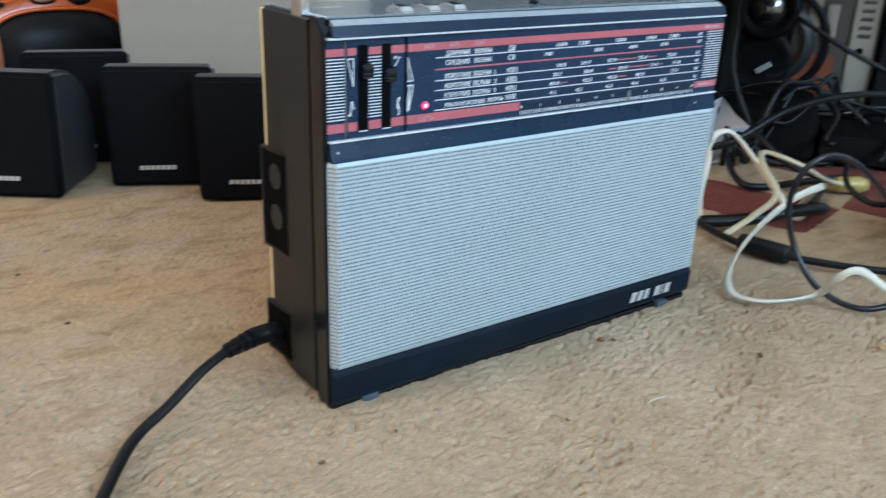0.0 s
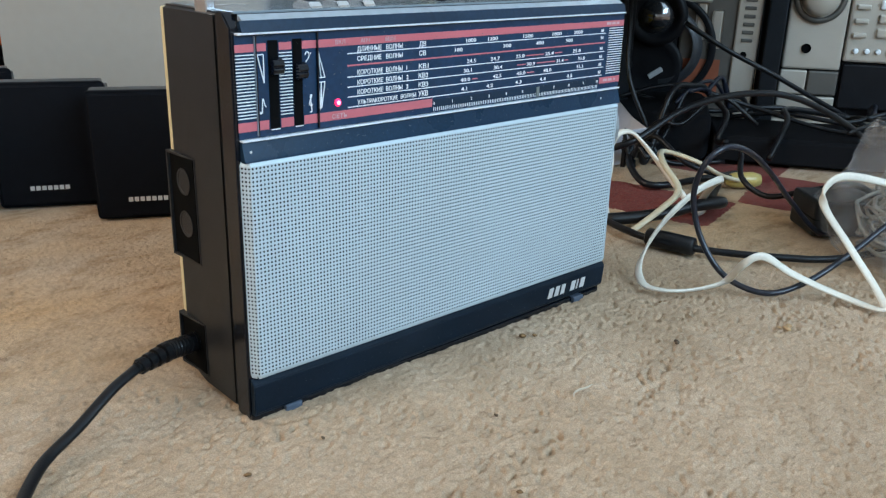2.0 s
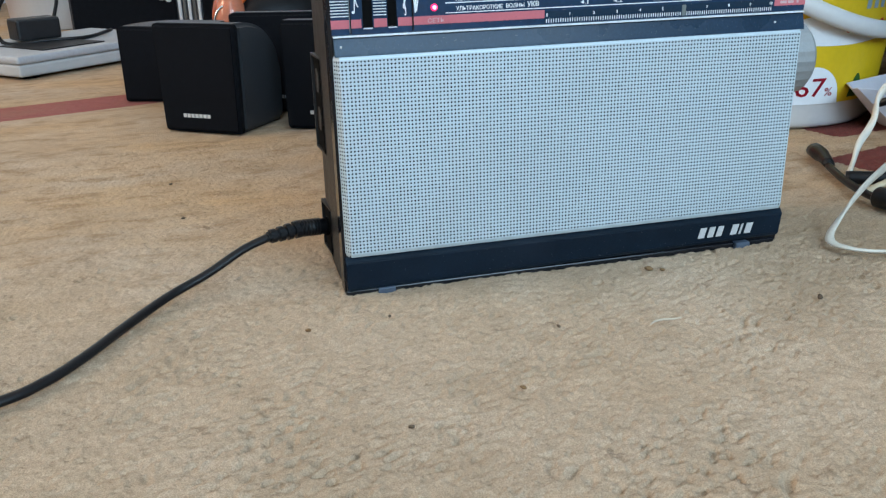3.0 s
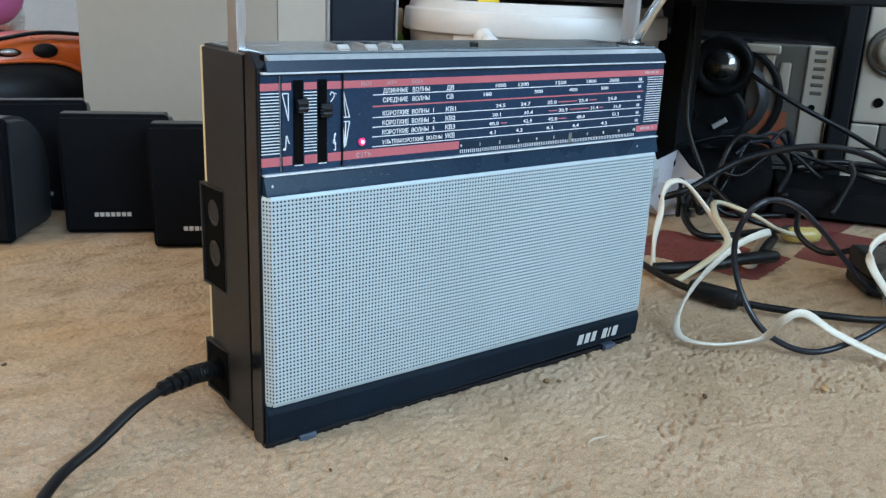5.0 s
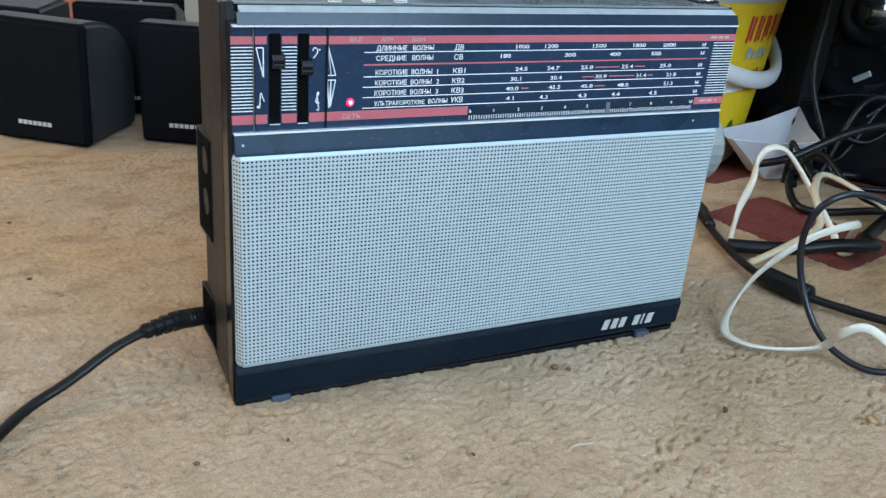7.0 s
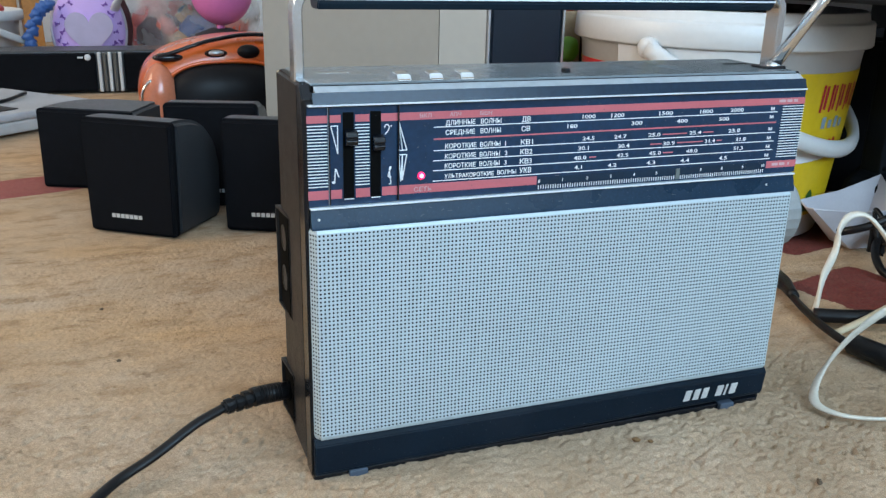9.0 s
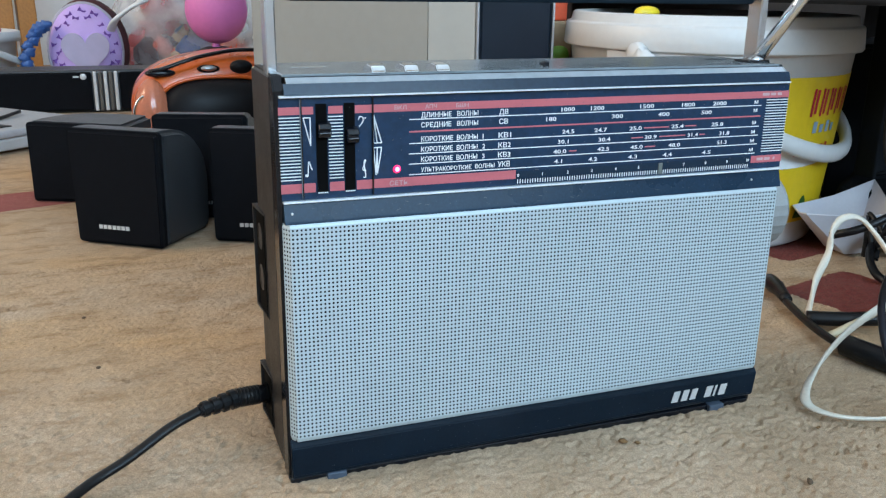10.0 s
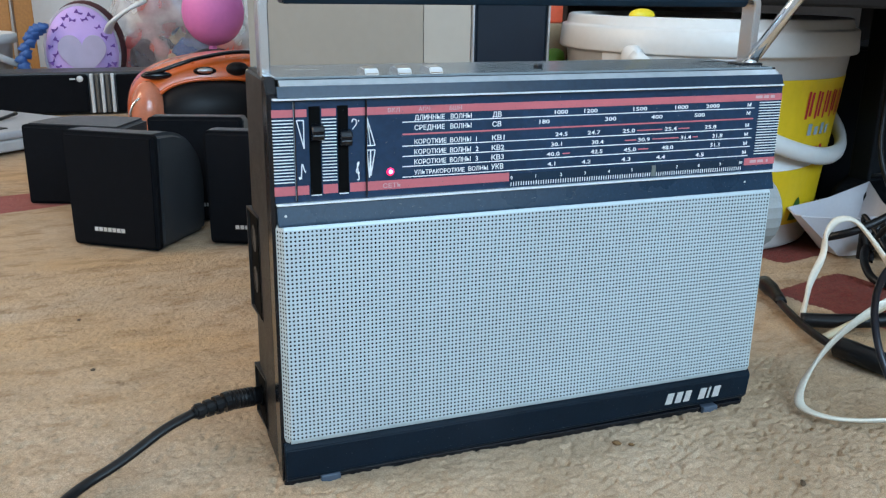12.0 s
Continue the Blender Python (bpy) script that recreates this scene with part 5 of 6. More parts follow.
cable("hanging_cable", [(0.735, 0.245, 0.150), (0.775, 0.205, 0.118), (0.820, 0.165, 0.090), (0.875, 0.130, 0.058), (0.93, 0.10, 0.03), (1.0, 0.07, 0.004)], 0.0030, "cord_black", "black cable hanging across the hi-fi front")
cable("signal_cable", [(0.408, 0.090, 0.007), (0.430, 0.074, 0.009), (0.455, 0.060, 0.012), (0.480, 0.050, 0.016), (0.516, 0.044, 0.014), (0.540, 0.070, 0.006), (0.60, 0.10, 0.005)], 0.0060, "cord_black", "black cable with a thick plug on maroon patch", 0.9)
cable("signal_cable", [(0.66, 0.185, 0.012), (0.612, 0.204, 0.014), (0.580, 0.196, 0.020), (0.552, 0.172, 0.014), (0.540, 0.146, 0.006), (0.556, 0.130, 0.005), (0.60, 0.120, 0.006), (0.66, 0.11, 0.005)], 0.0036, "cord_black", "black cable curled in a loop on carpet")
rng = random.Random(8)
PLAYER = pose(0.745, 0.175, 0.0, 0, 0, -55).inverted()
for k in range(11):
    x, y = rng.uniform(0.60, 0.80), rng.uniform(-0.02, 0.22)
    pts = []
    a = rng.uniform(0, 6.28)
    for s in range(9):
        a += rng.uniform(-0.9, 0.9)
        x, y = x + 0.045 * math.cos(a), y + 0.045 * math.sin(a)
        x = min(max(x, 0.575), 0.98)
        y = min(max(y, -0.09), 0.20)
        on = PLAYER @ Vector((x, y, 0))
        inside = -0.062 < on.y < 0.085
        rest = 0.062 if inside and -0.180 < on.x < -0.010 else 0.036 if inside and -0.010 <= on.x < 0.255 else 0.0
        pts.append((x, y, rest + 0.006 + (0.018 if rest else 0.045) * abs(math.sin(s * 0.8 + k)) * rng.uniform(0.4, 1.2)))
    cable("tangled_cable", pts, rng.choice((0.0022, 0.0028, 0.0034)), rng.choice(("cord_black", "cord_black", "cord_navy")), "black cable in a tangled heap before the hi-fi", group="tangled cables")


def adapter():
    top = thing("power_adapter", (0.572, -0.047, 0.0), rz=-40, label="black plastic power adapter block on carpet", category="power adapter")
    part("body", box(-0.040, 0.040, -0.025, 0.025, 0.001, 0.033, 0.003, 3), "black_case", top)
    part("lid_seam", box(-0.0404, 0.0404, -0.0254, 0.0254, 0.0162, 0.0170), "slot_black", top)


adapter()


def bag_of_cable():
    """A clear plastic bag, half full of coiled pale cable."""
    at = (0.522, -0.112, 0.0)
    top = thing("plastic_bag", at, rz=50, label="crumpled clear plastic bag filled with coiled white cable", category="plastic bag")
    bm = bmesh.new()
    rings, n = [], 36
    for z, r in ((0.001, 0.050), (0.010, 0.062), (0.028, 0.064), (0.050, 0.054), (0.072, 0.038), (0.092, 0.024), (0.108, 0.016)):
        ring = []
        for k in range(n):
            a = 6.28318 * k / n
            q = noise.noise(Vector((math.cos(a) * 2.2, math.sin(a) * 2.2, z * 28)))
            rr = r * (1 + 0.20 * q + 0.05 * math.sin(a * 9 + z * 60))
            ring.append(bm.verts.new((rr * 1.25 * math.cos(a) + 0.18 * z, rr * 0.75 * math.sin(a) + 0.1 * z, max(0.0005, z + 0.010 * q))))
        rings.append(ring)
    for a, b in zip(rings, rings[1:]):
        for k in range(n):
            bm.faces.new((a[k], a[(k + 1) % n], b[(k + 1) % n], b[k]))
    bmesh.ops.recalc_face_normals(bm, faces=bm.faces[:])
    part("film", bm, "film_clear", top, "crumpled clear film")
    r2 = random.Random(3)
    for k in range(26):
        R, z = r2.uniform(0.014, 0.042), 0.006 + 0.0024 * k
        R *= 1 - 0.5 * max(0.0, z - 0.04) / 0.03
        e, t0, lean = r2.uniform(0.45, 0.75), r2.uniform(0, 6.28), r2.uniform(-0.5, 0.5)
        pts = [(R * math.cos(t0 + 0.35 * q) * 1.15 + 0.2 * z, R * e * math.sin(t0 + 0.35 * q), max(0.003, z + lean * R * math.cos(t0 + 0.35 * q) + 0.004 * math.sin(q * 1.3 + k))) for q in range(r2.randint(12, 20))]
        part("coil", tube(pts, r2.choice((0.0011, 0.0013, 0.0016)), 7, 3), "cord_grey", top, smooth=True)


bag_of_cable()


# ---------------------------------------------------------------- hi-fi
def hifi():
    """A silver mini system: loudspeaker, dark gap and main unit. Local x runs along its front, -y is the front."""
    k = (0.798, 0.318)
    rz = -55.0
    spk = thing("hifi_loudspeaker", (*k, 0.0), rz, "grey hi-fi loudspeaker with round silver cone and dark surround", "loudspeaker")
    part("cabinet", box(-0.125, 0.122, 0.004, 0.20, 0.0, 0.186, 0.004), "hifi_dark", spk)
    part("front_frame", box(0.022, 0.122, -0.004, 0.006, 0.002, 0.182, 0.003), "hifi_grey", spk)
    part("cloth_panel", box(-0.122, 0.020, -0.003, 0.006, 0.002, 0.182, 0.003), "hifi_dark", spk)
    part("top_rail", box(-0.055, 0.058, -0.010, 0.004, 0.168, 0.180, 0.003), "hifi_silver", spk)
    ring = lathe([(0.060, 0.0), (0.069, 0.0), (0.069, 0.004), (0.065, 0.006), (0.060, 0.004)], 64, m=pose(0.0, -0.004, 0.110, 90, 0, 0))
    part("ring", ring, "hifi_dark", spk, smooth=True)
    part("ring_inner", lathe([(0.040, 0.0), (0.052, 0.0), (0.052, 0.005), (0.040, 0.008)], 64, m=pose(0.0, -0.004, 0.110, 90, 0, 0)), "speaker_black", spk, smooth=True)
    part("surround", lathe([(0.022, 0.004), (0.030, 0.012), (0.038, 0.010), (0.040, 0.0)], 48, m=pose(-0.010, -0.006, 0.150, 90, 0, 0)), "hifi_dark", spk, smooth=True)
    part("cone", lathe([(0.0, 0.018), (0.008, 0.016), (0.016, 0.010), (0.023, 0.005), (0.026, 0.0)], 48, m=pose(-0.010, -0.006, 0.150, 90, 0, 0)), "cone", spk, "shiny silver dome", True)
    part("woofer", lathe([(0.0, 0.004), (0.012, 0.006), (0.030, 0.001), (0.038, 0.006), (0.042, 0.0)], 48, m=pose(-0.012, -0.008, 0.085, 90, 0, 0)), "hifi_dark", spk, smooth=True)
    part("badge", moved(box(-0.010, 0.010, -0.012, -0.009, -0.0035, 0.0035, 0.001), pose(-0.004, -0.004, 0.078, 0, -35, 0)), "plate_silver", spk)
    part("sticker", box(0.030, 0.076, -0.0052, -0.0038, 0.050, 0.098), "sticker_orange", spk, "faded orange sticker")
    for x, z in ((0.040, 0.140), (0.060, 0.130)):
        part("vent", box(x, x + 0.014, -0.0060, -0.0035, z - 0.018, z + 0.03, 0.003), "hifi_silver", spk)
    part("side_strip", box(0.090, 0.120, -0.0075, -0.003, 0.004, 0.182, 0.002), "hifi_silver", spk)
    for n in range(6):
        part("strip_button", box(0.098, 0.112, -0.0092, -0.007, 0.122 + n * 0.0100, 0.1265 + n * 0.0100, 0.001), "hifi_grey", spk)
    part("screw_hole", lathe([(0.0, 0.0), (0.0035, 0.0), (0.0042, 0.001)], 16, m=pose(0.103, -0.0078, 0.106, 90, 0, 0)), "slot_black", spk)

    unit = thing("hifi_unit", (*k, 0.0), rz, "silver-grey hi-fi main unit with round volume knob and buttons", "hi-fi")
    part("cabinet", box(0.152, 0.46, 0.004, 0.24, 0.028, 0.30, 0.004), "hifi_dark", unit)
    part("front_left", box(0.152, 0.222, -0.004, 0.006, 0.092, 0.30, 0.003), "hifi_silver", unit)
    part("front_foot", box(0.186, 0.222, -0.0035, 0.006, 0.060, 0.0905, 0.002), "hifi_grey", unit)
    part("front_foot", box(0.152, 0.1845, -0.0030, 0.006, 0.060, 0.0905, 0.002), "hifi_silver", unit)
    part("front_right", box(0.2235, 0.46, -0.006, 0.006, 0.104, 0.30, 0.003), "hifi_silver", unit)
    part("cassette_door", box(0.226, 0.46, -0.003, 0.006, 0.045, 0.101, 0.002), "hifi_dark", unit, "dark cassette compartment door")
    part("lower_panel", box(0.152, 0.222, -0.003, 0.006, 0.030, 0.058, 0.002), "hifi_silver", unit)
    part("base", box(0.140, 0.48, -0.016, 0.22, 0.0, 0.028, 0.003), "hifi_silver", unit)
    part("knob_ring", lathe([(0.024, 0.0), (0.031, 0.0), (0.031, 0.004), (0.026, 0.007), (0.024, 0.004)], 48, m=pose(0.186, -0.004, 0.180, 90, 0, 0)), "hifi_grey", unit, smooth=True)
    part("volume_knob", lathe([(0.0, 0.019), (0.017, 0.018), (0.021, 0.014), (0.022, 0.0)], 48, m=pose(0.186, -0.004, 0.180, 90, 0, 0)), "hifi_silver", unit, "round silver volume knob", True)
    part("jack", lathe([(0.0, 0.0), (0.005, 0.0), (0.006, 0.0012), (0.006, 0.002)], 16, m=pose(0.178, -0.0042, 0.118, 90, 0, 0)), "slot_black", unit)
    part("display", box(0.228, 0.45, -0.0085, -0.004, 0.204, 0.262, 0.002), "display", unit, "dark display window")
    for r in range(3):
        z = 0.176 - r * 0.017
        part("small_button", box(0.229, 0.245, -0.0105, -0.005, z - 0.008, z - 0.002, 0.0015), "hifi_silver", unit)
        part("wide_button", box(0.256, 0.318, -0.0105, -0.005, z - 0.007, z + 0.004, 0.002), "label_white" if r == 0 else "hifi_silver", unit)
        part("wide_button", box(0.326, 0.39, -0.0105, -0.005, z - 0.007, z + 0.004, 0.002), "hifi_silver", unit)
    for n in range(6):
        part("round_button", lathe([(0.0, 0.005), (0.0026, 0.0046), (0.0034, 0.003), (0.0034, 0.0)], 16, m=pose(0.236 + n * 0.013, -0.005, 0.118, 90, 0, 0)), "label_white", unit)
    post = tagged(link_mesh("stand_post", box(0.126, 0.148, -0.02, 0.03, 0.0, 0.36, 0.002), "stand_black"), "black upright post between the hi-fi parts", "post")
    post.matrix_world = pose(*k, 0.0, 0, 0, rz)
    low = thing("video_player", (0.745, 0.175, 0.0), rz, "flat black video player lying on carpet before the hi-fi", "video player")
    part("case", box(-0.02, 0.24, -0.045, 0.070, 0.003, 0.034, 0.003), "matt_black", low)
    part("front", box(-0.02, 0.24, -0.049, -0.0445, 0.005, 0.031, 0.002), "matt_black", low)
    for x in (0.0, 0.22):
        part("foot", box(x - 0.01, x + 0.01, -0.04, -0.02, -0.001, 0.004), "slot_black", low)
    soft = box(-0.165, -0.024, -0.050, 0.075, 0.0, 0.060, 0.012, 4)
    for v in soft.verts:
        v.co.z *= 1 + 0.10 * noise.noise(v.co * 25)
    bag = tagged(link_mesh("camera_pouch", soft, "matt_black", smooth=True), "soft matt black pouch lying before the hi-fi loudspeaker", "pouch")
    bag.matrix_world = pose(0.745, 0.175, 0.0, 0, 0, rz)


hifi()
# cords heaped on the video player, before the hi-fi
HEAP = pose(0.798, 0.318, 0.0, 0, 0, -55)
for r, pts in (
    (0.0030, ((-0.030, -0.110, 0.064), (0.060, -0.100, 0.048), (0.140, -0.082, 0.054), (0.230, -0.062, 0.044), (0.330, -0.045, 0.046), (0.430, -0.036, 0.032))),
    (0.0028, ((0.085, -0.075, 0.037), (0.150, -0.095, 0.050), (0.215, -0.110, 0.046), (0.270, -0.090, 0.058), (0.350, -0.050, 0.070), (0.440, -0.040, 0.0315))),
    (0.0026, ((-0.050, -0.140, 0.0635), (0.020, -0.125, 0.080), (0.110, -0.110, 0.058), (0.190, -0.125, 0.040), (0.260, -0.140, 0.0368))),
):
    cable("tangled_cable", [tuple(HEAP @ Vector(p)) for p in pts], r, "cord_black", "thin black cord heaped on the flat black player", group="tangled cables")
cab = thing("dark_cabinet", (1.35, 0.62, 0.0), -55, "dark cabinet behind the hi-fi", "cabinet")
part("body", box(-0.9, 0.55, 0.12, 0.55, 0.0, 1.1, 0.004), "stand_black", cab)
# overhanging board, mostly unseen, added to keep light off the hi-fi
part("shade_shelf", box(-0.80, 0.40, -0.40, 0.118, 0.335, 0.36, 0.002), "stand_black", cab)


# ---------------------------------------------------------------- far left: boombox, bar speaker, bags, buckets
def boombox():
    """Egg-shaped two-speaker player: orange shell lofted over a front outline, black speaker dome, clear end pod."""
    top = thing("boombox", (0.0, 0.885, 0.0), label="orange and black rounded portable boombox with carrying handle", category="boombox")
    outline = smooth_points([(-0.047, 0.0, 0.035), (-0.048, 0.0, 0.080), (-0.036, 0.0, 0.118), (-0.006, 0.0, 0.143), (0.045, 0.0, 0.158), (0.11, 0.0, 0.164), (0.175, 0.0, 0.158), (0.226, 0.0, 0.143), (0.256, 0.0, 0.118), (0.268, 0.0, 0.080), (0.267, 0.0, 0.035), (0.250, 0.0, 0.004), (0.110, 0.0, 0.001), (-0.030, 0.0, 0.004)], 4)
    bm, rings = bmesh.new(), []
    for y, k in ((0.0, 0.80), (0.004, 0.90), (0.014, 0.96), (0.035, 1.0), (0.10, 1.0), (0.125, 0.95), (0.135, 0.85)):
        rings.append([bm.verts.new((0.11 + (p.x - 0.11) * (0.5 + 0.5 * k), y, 0.001 + (p.z - 0.001) * k)) for p in outline])
    n = len(outline)
    for p, q in zip(rings, rings[1:]):
        for k in range(n):
            bm.faces.new((p[k], p[(k + 1) % n], q[(k + 1) % n], q[k]))
    bm.faces.new(rings[0][::-1])
    bm.faces.new(rings[-1])
    bmesh.ops.recalc_face_normals(bm, faces=bm.faces[:])
    part("shell", bm, "boom_orange", top, smooth=True)
    bm = ball((0, 0, 0), 1.0, seg=40)
    for v in bm.verts:
        c = [math.copysign(abs(q) ** 0.72, q) for q in v.co]
        v.co = Vector((0.072 + 0.090 * c[0], 0.012 + 0.042 * c[1], 0.058 + 0.068 * c[2]))
    part("speaker_dome", bm, "hifi_dark", top, "round black speaker dome", True)
    part("dome_rim", tube([(0.072 + 0.092 * math.copysign(abs(math.cos(a)) ** 0.72, math.cos(a)), -0.004, 0.058 + 0.070 * math.copysign(abs(math.sin(a)) ** 0.72, math.sin(a))) for a in [k * math.pi / 20 for k in range(21)]], 0.003, 8, 2), "boom_orange", top, smooth=True)
    part("end_pod", ball((-0.022, 0.000, 0.066), 0.032, (0.80, 0.85, 1.90), seg=28), "boom_clear", top, "clear moulded end window", True)
    for r, dz in ((1.0, -0.004),):
        part("pod_ring", tube([(-0.026 + 0.021 * r * math.cos(q), -0.0225 - 0.003 * r, 0.080 + dz + 0.030 * r * math.sin(q)) for q in [radians(110 + 9 * k) for k in range(17)]], 0.0020, 8, 2), "chrome", top, "silver trim arc", True)
    part("handle", tube([(-0.022, 0.004, 0.137), (-0.004, 0.000, 0.141), (0.026, 0.000, 0.152), (0.056, 0.006, 0.160), (0.11, 0.012, 0.167), (0.20, 0.012, 0.160)], 0.0045, 12, 6, flat=0.7), "black_gloss", top, "glossy dark carrying handle", True)
    part("handle_recess", ball((-0.008, 0.006, 0.134), 0.016, (1.3, 0.55, 0.42), seg=20), "black_gloss", top, smooth=True)
    part("dial", ball((0.057, 0.004, 0.1395), 0.016, (1.0, 0.45, 0.40), seg=24), "hifi_dark", top, "dark oval dial", True)
    part("dial_face", ball((0.057, 0.000, 0.1405), 0.011, (1.0, 0.5, 0.40), seg=24), "alu", top, "blue-grey dial face", True)
    part("dial", ball((0.102, 0.004, 0.1415), 0.018, (0.9, 0.5, 0.62), seg=24), "hifi_dark", top, "dark round dial", True)
    top.matrix_world = top.matrix_world @ Matrix.Diagonal((1, 1, 0.91, 1))
    part("cone_badge", ball((0.063, -0.0300, 0.066), 0.005, (0.7, 0.4, 1), seg=10), "plate_silver", top)


boombox()


def bar_speaker():
    top = thing("centre_loudspeaker", (-0.148, 1.42, 0.0), rz=-1, label="long black centre loudspeaker with silver striped band", category="loudspeaker")
    part("cabinet", box(-0.165, 0.20, 0.004, 0.10, 0.0, 0.080, 0.006, 3), "speaker_black", top)
    part("front_cloth", box(-0.160, 0.038, -0.004, 0.006, 0.004, 0.076, 0.004), "speaker_cloth", top)
    part("front_cloth", box(0.088, 0.195, -0.004, 0.006, 0.004, 0.076, 0.004), "speaker_cloth", top)
    for k in range(5):
        part("band_stripe", moved(box(0, 0.0065, -0.006, 0.006, 0.003, 0.077, 0.0015), pose(0.041 + k * 0.0094, 0, 0)), "plate_silver" if k % 2 == 0 else "hifi_grey", top, "brushed silver stripe")
    part("maker_mark", lathe([(0.0, 0.002), (0.005, 0.0015), (0.006, 0.0)], 20, m=pose(0.024, -0.004, 0.068, 90, 0, 0)), "plate_silver", top)
    part("maker_mark", box(0.006, 0.016, -0.0055, -0.003, 0.0665, 0.0695), "plate_silver", top)


bar_speaker()


def backpack():
    top = thing("small_backpack", (-0.120, 1.66, 0.0), rz=0, label="lilac child's backpack with dark pattern and grey heart", category="backpack")
    part("shell", ball((0.008, 0.045, 0.105), 0.1, (0.88, 0.55, 1.08), seg=32), "pack_maroon", top, smooth=True)
    part("front_panel", ball((0.0, 0.0, 0.102), 0.1, (0.78, 0.28, 1.0), seg=36), "pack_lilac", top, "lilac front panel", True)
    part("piping", tube([(0.079 * math.cos(a), 0.002, 0.102 + 0.101 * math.sin(a)) for a in [k * 6.28318 / 24 for k in range(25)]], 0.004, 8, 2), "pack_grey", top, smooth=True)
    heart = []
    for k in range(40):
        t = 6.28318 * k / 40
        heart.append((0.0032 * 16 * math.sin(t) ** 3, 0.0034 * (13 * math.cos(t) - 5 * math.cos(2 * t) - 2 * math.cos(3 * t) - math.cos(4 * t)) + 0.101))
    part("heart", prism(heart, -0.0345, -0.024, axis="y"), "pack_heart", top, "grey heart patch")
    r3 = random.Random(4)
    bow = [(-1.0, 0.7), (-0.15, 0.2), (0.15, 0.2), (1.0, 0.7), (1.0, -0.7), (0.15, -0.2), (-0.15, -0.2), (-1.0, -0.7)]
    for k in range(28):
        a = k * 6.28318 / 28 + r3.uniform(-0.07, 0.07)
        q = 0.064 + 0.011 * (k % 2)
        x, z = q * 0.86 * math.cos(a), 0.102 + q * 1.14 * math.sin(a)
        inside = max(0.0, 1 - (x / 0.078) ** 2 - ((z - 0.102) / 0.1) ** 2)
        size = r3.uniform(0.0066, 0.0084)
        bm = prism([(size * u, size * w) for u, w in bow], -0.0012, 0.0050, axis="y")
        moved(bm, pose(x, -0.028 * math.sqrt(inside), z, 0, r3.uniform(-50, 50), 0))
        part("print_spot", bm, "pack_violet", top, "dark violet printed bow")
    part("strap", tube([(0.055, 0.00, 0.140), (0.066, -0.045, 0.166), (0.095, -0.055, 0.190), (0.126, -0.050, 0.207), (0.140, 0.0, 0.212)], 0.010, 10, 6, flat=0.5), "label_white", top, smooth=True)
    top.matrix_world = top.matrix_world @ Matrix.Diagonal((0.93, 0.93, 0.97, 1))


backpack()


def toy_bag():
    top = thing("toy_sack", (0.095, 1.80, 0.0), label="big clear plastic sack full of coloured toys", category="plastic bag")
    bm = ball((0.0, 0.0, 0.13), 0.17, (0.98, 0.75, 0.86), seg=48, lumps=0.12, freq=14)
    for v in bm.verts:
        v.co.z = max(0.002, v.co.z)
    part("film", bm, "film_bag", top, "crinkled clear film", True)
    r4 = random.Random(12)
    for k in range(44):
        a, q = r4.uniform(0, 6.28), r4.uniform(0.02, 0.125)
        z = r4.uniform(0.035, 0.20)
        shrink = 1 - abs(z - 0.12) * 4.2
        at = (q * math.cos(a) * max(0.3, shrink), q * 0.7 * math.sin(a) * max(0.3, shrink), z)
        col = r4.choice(("toy_red", "toy_red", "toy_red", "toy_red", "toy_tan", "toy_blue", "toy_orange", "pack_maroon", "label_white"))
        if k % 3:
            part("toy", ball(at, r4.uniform(0.028, 0.055), (1, r4.uniform(0.6, 1), r4.uniform(0.6, 1.0)), seg=16, lumps=0.3, freq=40), col, top, smooth=True)
        else:
            s = r4.uniform(0.014, 0.03)
            part("toy", moved(box(-s, s, -s * 0.7, s * 0.7, -s * 0.6, s * 0.6, 0.004), pose(*at, r4.uniform(0, 90), r4.uniform(0, 90), r4.uniform(0, 90))), col, top)


toy_bag()
bal = thing("toy_balloon", (0.124, 1.40, 0.0), label="bright pink balloon resting behind the boombox", category="balloon")
part("skin", ball((0.004, 0, 0.192), 0.059, (1, 1, 1.08), seg=36), "balloon_pink", bal, smooth=True)
part("knot", ball((0.0, 0.0, 0.124), 0.008, (1, 1, 1.2), seg=12), "balloon_pink", bal)
part("pedestal", lathe([(0.0, 0.0), (0.05, 0.0), (0.05, 0.11), (0.02, 0.122), (0.0, 0.122)], 24), "sofa_dark", bal)


def white_bucket():
    top = thing("white_bucket", (-0.368, 1.70, 0.0), label="plain white plastic bucket holding toys, lid off", category="bucket")
    prof = [(0.0, 0.002), (0.098, 0.0), (0.102, 0.004), (0.110, 0.118), (0.120, 0.120), (0.120, 0.138), (0.115, 0.140), (0.110, 0.138), (0.106, 0.120), (0.096, 0.01), (0.0, 0.01)]
    part("tub", lathe(prof, 64), "pail_white", top, smooth=True)
    pts = [((0.124 + 0.012 * math.sin(a)) * math.cos(radians(-75) + a), (0.124 + 0.012 * math.sin(a)) * math.sin(radians(-75) + a), 0.126 - 0.062 * math.sin(a)) for a in [math.pi * k / 20 for k in range(21)]]
    part("bail_handle", tube(pts, 0.005, 8, 3, flat=1.5), "pail_white", top, smooth=True)
    for at, col in (((-0.04, -0.05, 0.135), "toy_red"), ((0.02, -0.04, 0.139), "toy_tan"), ((0.0, 0.04, 0.139), "label_white"), ((0.05, -0.02, 0.136), "toy_red")):
        part("toy", ball(at, 0.032, (1.2, 1, 0.55), seg=16, lumps=0.3, freq=30), col, top, smooth=True)


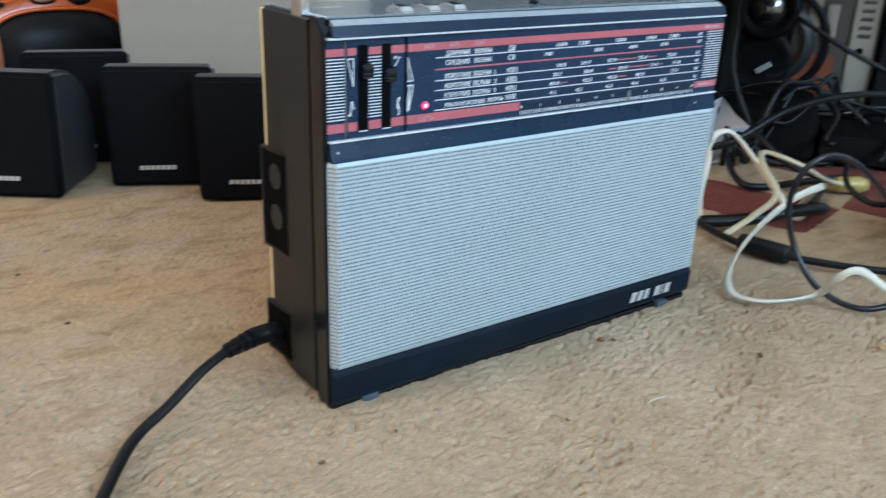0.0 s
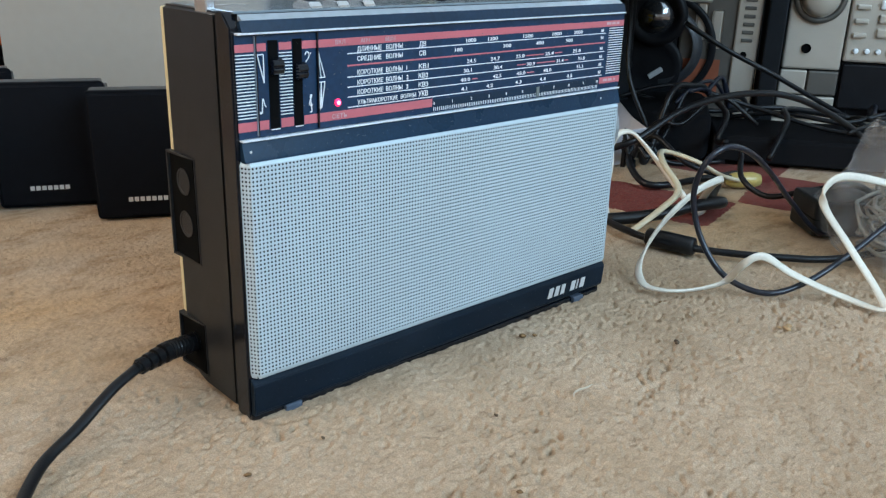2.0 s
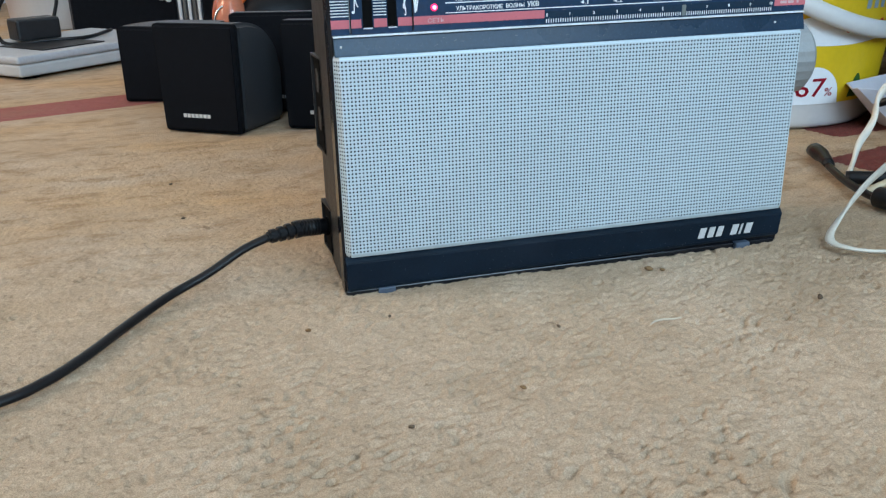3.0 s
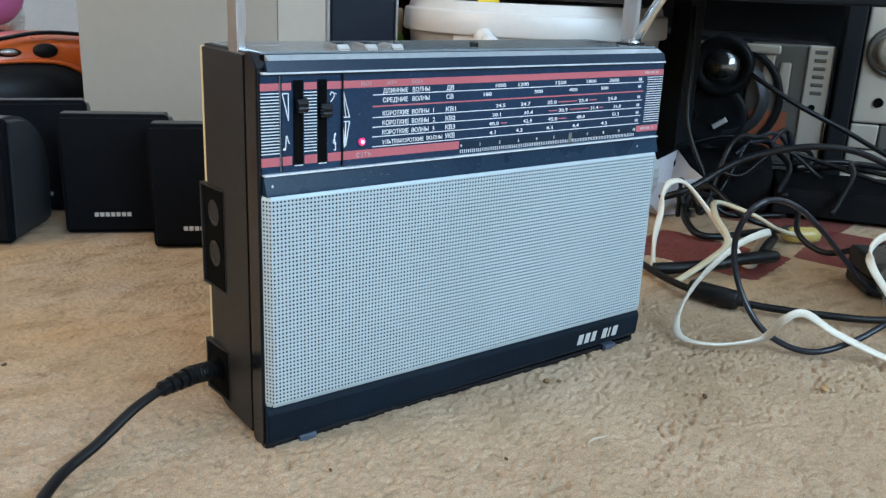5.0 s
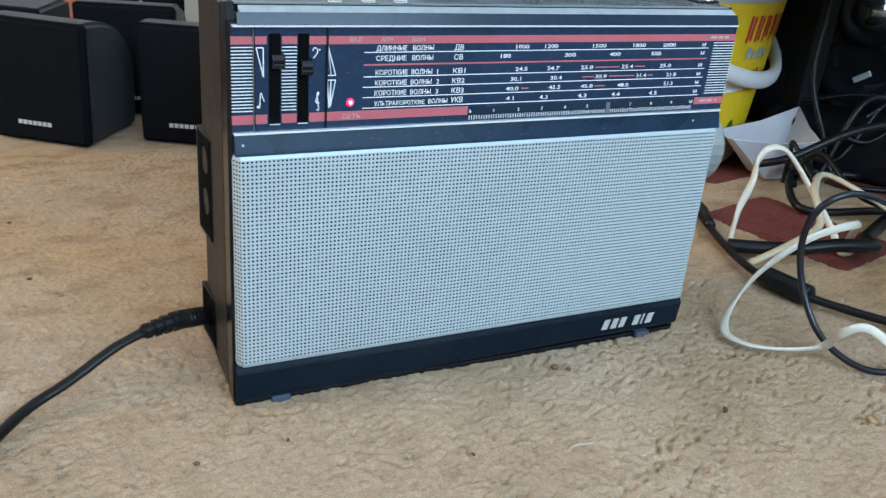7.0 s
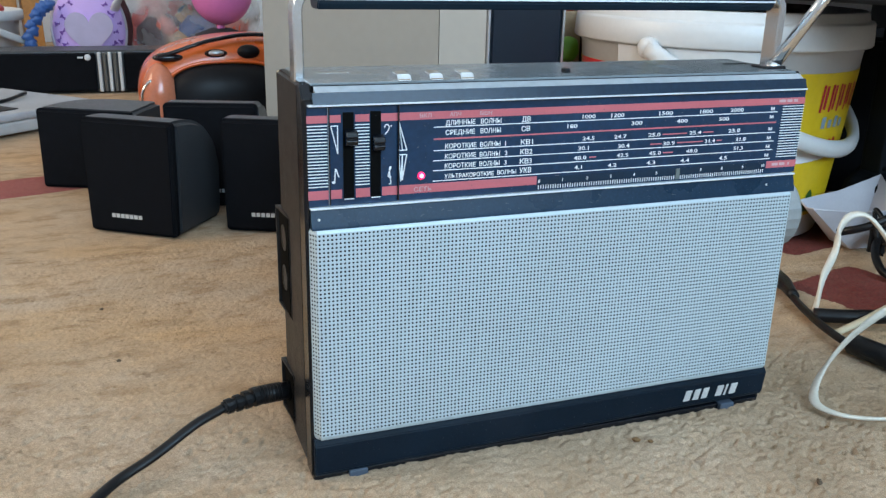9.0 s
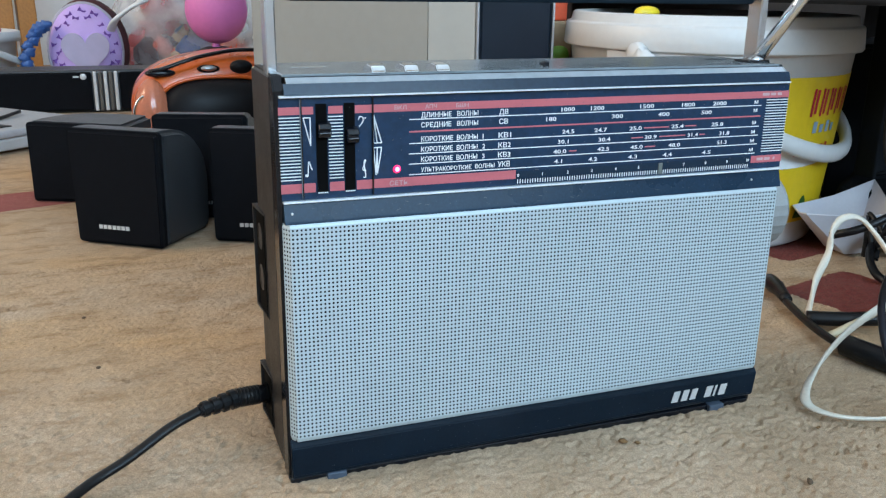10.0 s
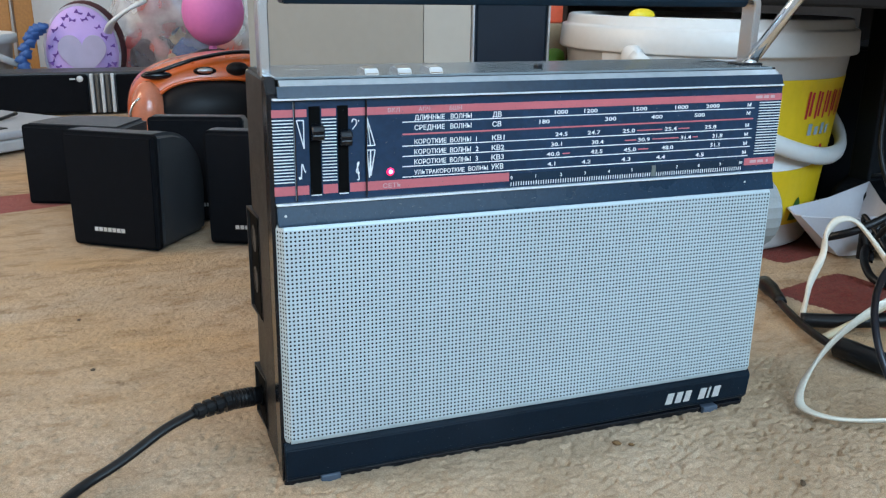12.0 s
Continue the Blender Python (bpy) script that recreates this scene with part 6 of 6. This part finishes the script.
white_bucket()
b = thing("blue_toy", (-0.225, 1.63, 0.0), label="bright blue soft toy leaning beside the bucket", category="toy")
for k, p in enumerate(smooth_points([(-0.022, 0, 0.012), (-0.016, 0, 0.05), (-0.006, 0, 0.100), (0.014, 0, 0.140), (0.030, 0, 0.152)], 4)):
    part("tuft", ball((p.x + 0.003 * (-1) ** k, 0.0, p.z), 0.0125, (1.0, 1.0, 0.85), seg=12, lumps=0.5, freq=90), "toy_blue", b, smooth=True)


def chair_leg(x, y, lean):
    top = thing("chair_leg", (x, y, 0.0), rz=12, label="varnished orange-brown square wooden chair leg", category="chair leg", group="chair legs")
    bm = box(-0.022, 0.022, -0.020, 0.020, 0.0, 0.62, 0.003)
    for v in bm.verts:
        v.co.x += lean * v.co.z
    part("leg", bm, "wood_orange", top)
    return top


for x, y, l in ((-0.548, 1.085, 0.0), (-0.318, 2.10, 0.01), (-0.262, 2.12, -0.02)):
    chair_leg(x, y, l)


def book_stack():
    top = thing("laptop", (-0.293, 1.092, 0.0), rz=43, label="old grey laptop computer lying closed on carpet", category="laptop")
    part("base", box(-0.148, 0.148, -0.114, 0.112, 0.004, 0.022, 0.004), "book_paper", top)
    part("cover", box(-0.150, 0.150, -0.116, 0.114, 0.0225, 0.034, 0.004), "book_grey", top)
    part("pad", box(-0.09, 0.02, -0.09, 0.02, 0.0342, 0.0356, 0.0006, 1), "hifi_dark", top)
    for x, y in ((-0.12, -0.09), (0.12, -0.09), (-0.12, 0.09), (0.12, 0.09)):
        part("foot", box(x - 0.01, x + 0.01, y - 0.01, y + 0.01, -0.001, 0.005), "slot_black", top)
    ad = thing("charger_block", (-0.330, 1.120, 0.034), rz=30, label="black charger block with coiled lead on the laptop", category="charger")
    part("block", box(-0.035, 0.035, -0.022, 0.022, 0.002, 0.036, 0.004), "black_case", ad)
    part("lead", tube([(0.03, 0.0, 0.02), (0.05, 0.02, 0.07), (0.0, 0.03, 0.085), (-0.045, 0.01, 0.055), (-0.06, -0.02, 0.004), (0.0, -0.05, 0.003), (0.06, -0.06, 0.003), (0.12, -0.02, 0.006)], 0.003, 8, 8), "cord_black", ad, smooth=True)


book_stack()


def carton():
    top = thing("cardboard_box", (-0.86, 2.20, 0.0), rz=12, label="printed brown cardboard box standing on a dark base", category="box")
    part("base", box(-0.20, 0.20, -0.12, 0.12, 0.0, 0.07, 0.002), "sofa_dark", top)
    part("carton", box(-0.20, 0.20, -0.125, 0.12, 0.07, 0.34, 0.003), "cardboard", top)
    for k in range(4):
        part("print_bar", box(-0.16 + k * 0.085, -0.09 + k * 0.085, -0.1265, -0.1245, 0.10 + 0.04 * (k % 2), 0.13 + 0.05 * (k % 2)), "stand_brown", top)


carton()


# ---------------------------------------------------------------- crumbs and fluff on the carpet
M["crumb_dark"] = mat("crumb_dark", (0.085, 0.055, 0.032), 0.9, grain=200, bump=0.4, spread=0.4)
M["crumb_brown"] = mat("crumb_brown", (0.17, 0.09, 0.035), 0.9, grain=200, bump=0.4, spread=0.4)
M["fluff_pale"] = mat("fluff_pale", (0.50, 0.42, 0.32), 0.95, grain=200, spread=0.15)


def crumb(x, y, size, material, label, squash=0.5):
    bm = ball((0, 0, 0), size, (1.0, 0.55, squash), seg=16, lumps=0.7, freq=1.1 / size)
    ob = tagged(link_mesh("crumb", bm, material, smooth=True), label, "crumb", group="crumbs on the carpet")
    ob.matrix_world = pose(x, y, size * squash * 0.35, 0, 0, math.degrees(x * 40 + y * 70))
    return ob


for x, y, size in ((0.253, -0.085, 0.0022), (-0.094, 0.18, 0.0018), (-0.105, 0.278, 0.0016), (0.003, -0.147, 0.0016), (0.10, -0.075, 0.0013), (0.017, -0.035, 0.0012)):
    crumb(x, y, size, "crumb_dark", "tiny dark brown crumb lying on the carpet pile")
for x, y, size in ((0.183, -0.017, 0.0026), (-0.028, -0.039, 0.0018), (0.190, -0.021, 0.0018), (0.30, -0.04, 0.0014), (0.06, -0.13, 0.0016)):
    crumb(x, y, size, "crumb_brown", "tiny rusty brown crumb lying on the carpet pile")
for x, y, turn, ln in ((0.155, -0.088, 0.25, 0.020), ):
    c, d = math.cos(turn), math.sin(turn)
    pts = [(x + ln * (q - 0.5) * c - 0.002 * math.sin(q * 5) * d, y + ln * (q - 0.5) * d + 0.002 * math.sin(q * 5) * c, 0.0014) for q in (0, 0.25, 0.5, 0.75, 1)]
    tagged(link_mesh("thread", tube(pts, 0.00045, 6, 5, taper=lambda s: 0.5 + math.sin(3.14 * s)), "fluff_pale", smooth=True), "short pale thread of fluff lying on carpet", "thread")
M["fluff_tan"] = mat("fluff_tan", (0.40, 0.26, 0.135), 0.95, grain=200, spread=0.3, bump=0.5)
for x, y, size in ((0.329, -0.120, 0.0030), (0.3345, -0.1185, 0.0022), (0.3265, -0.1155, 0.0018)):
    crumb(x, y, size, "fluff_tan", "tan tuft of fluff lying on the carpet pile", 0.45)
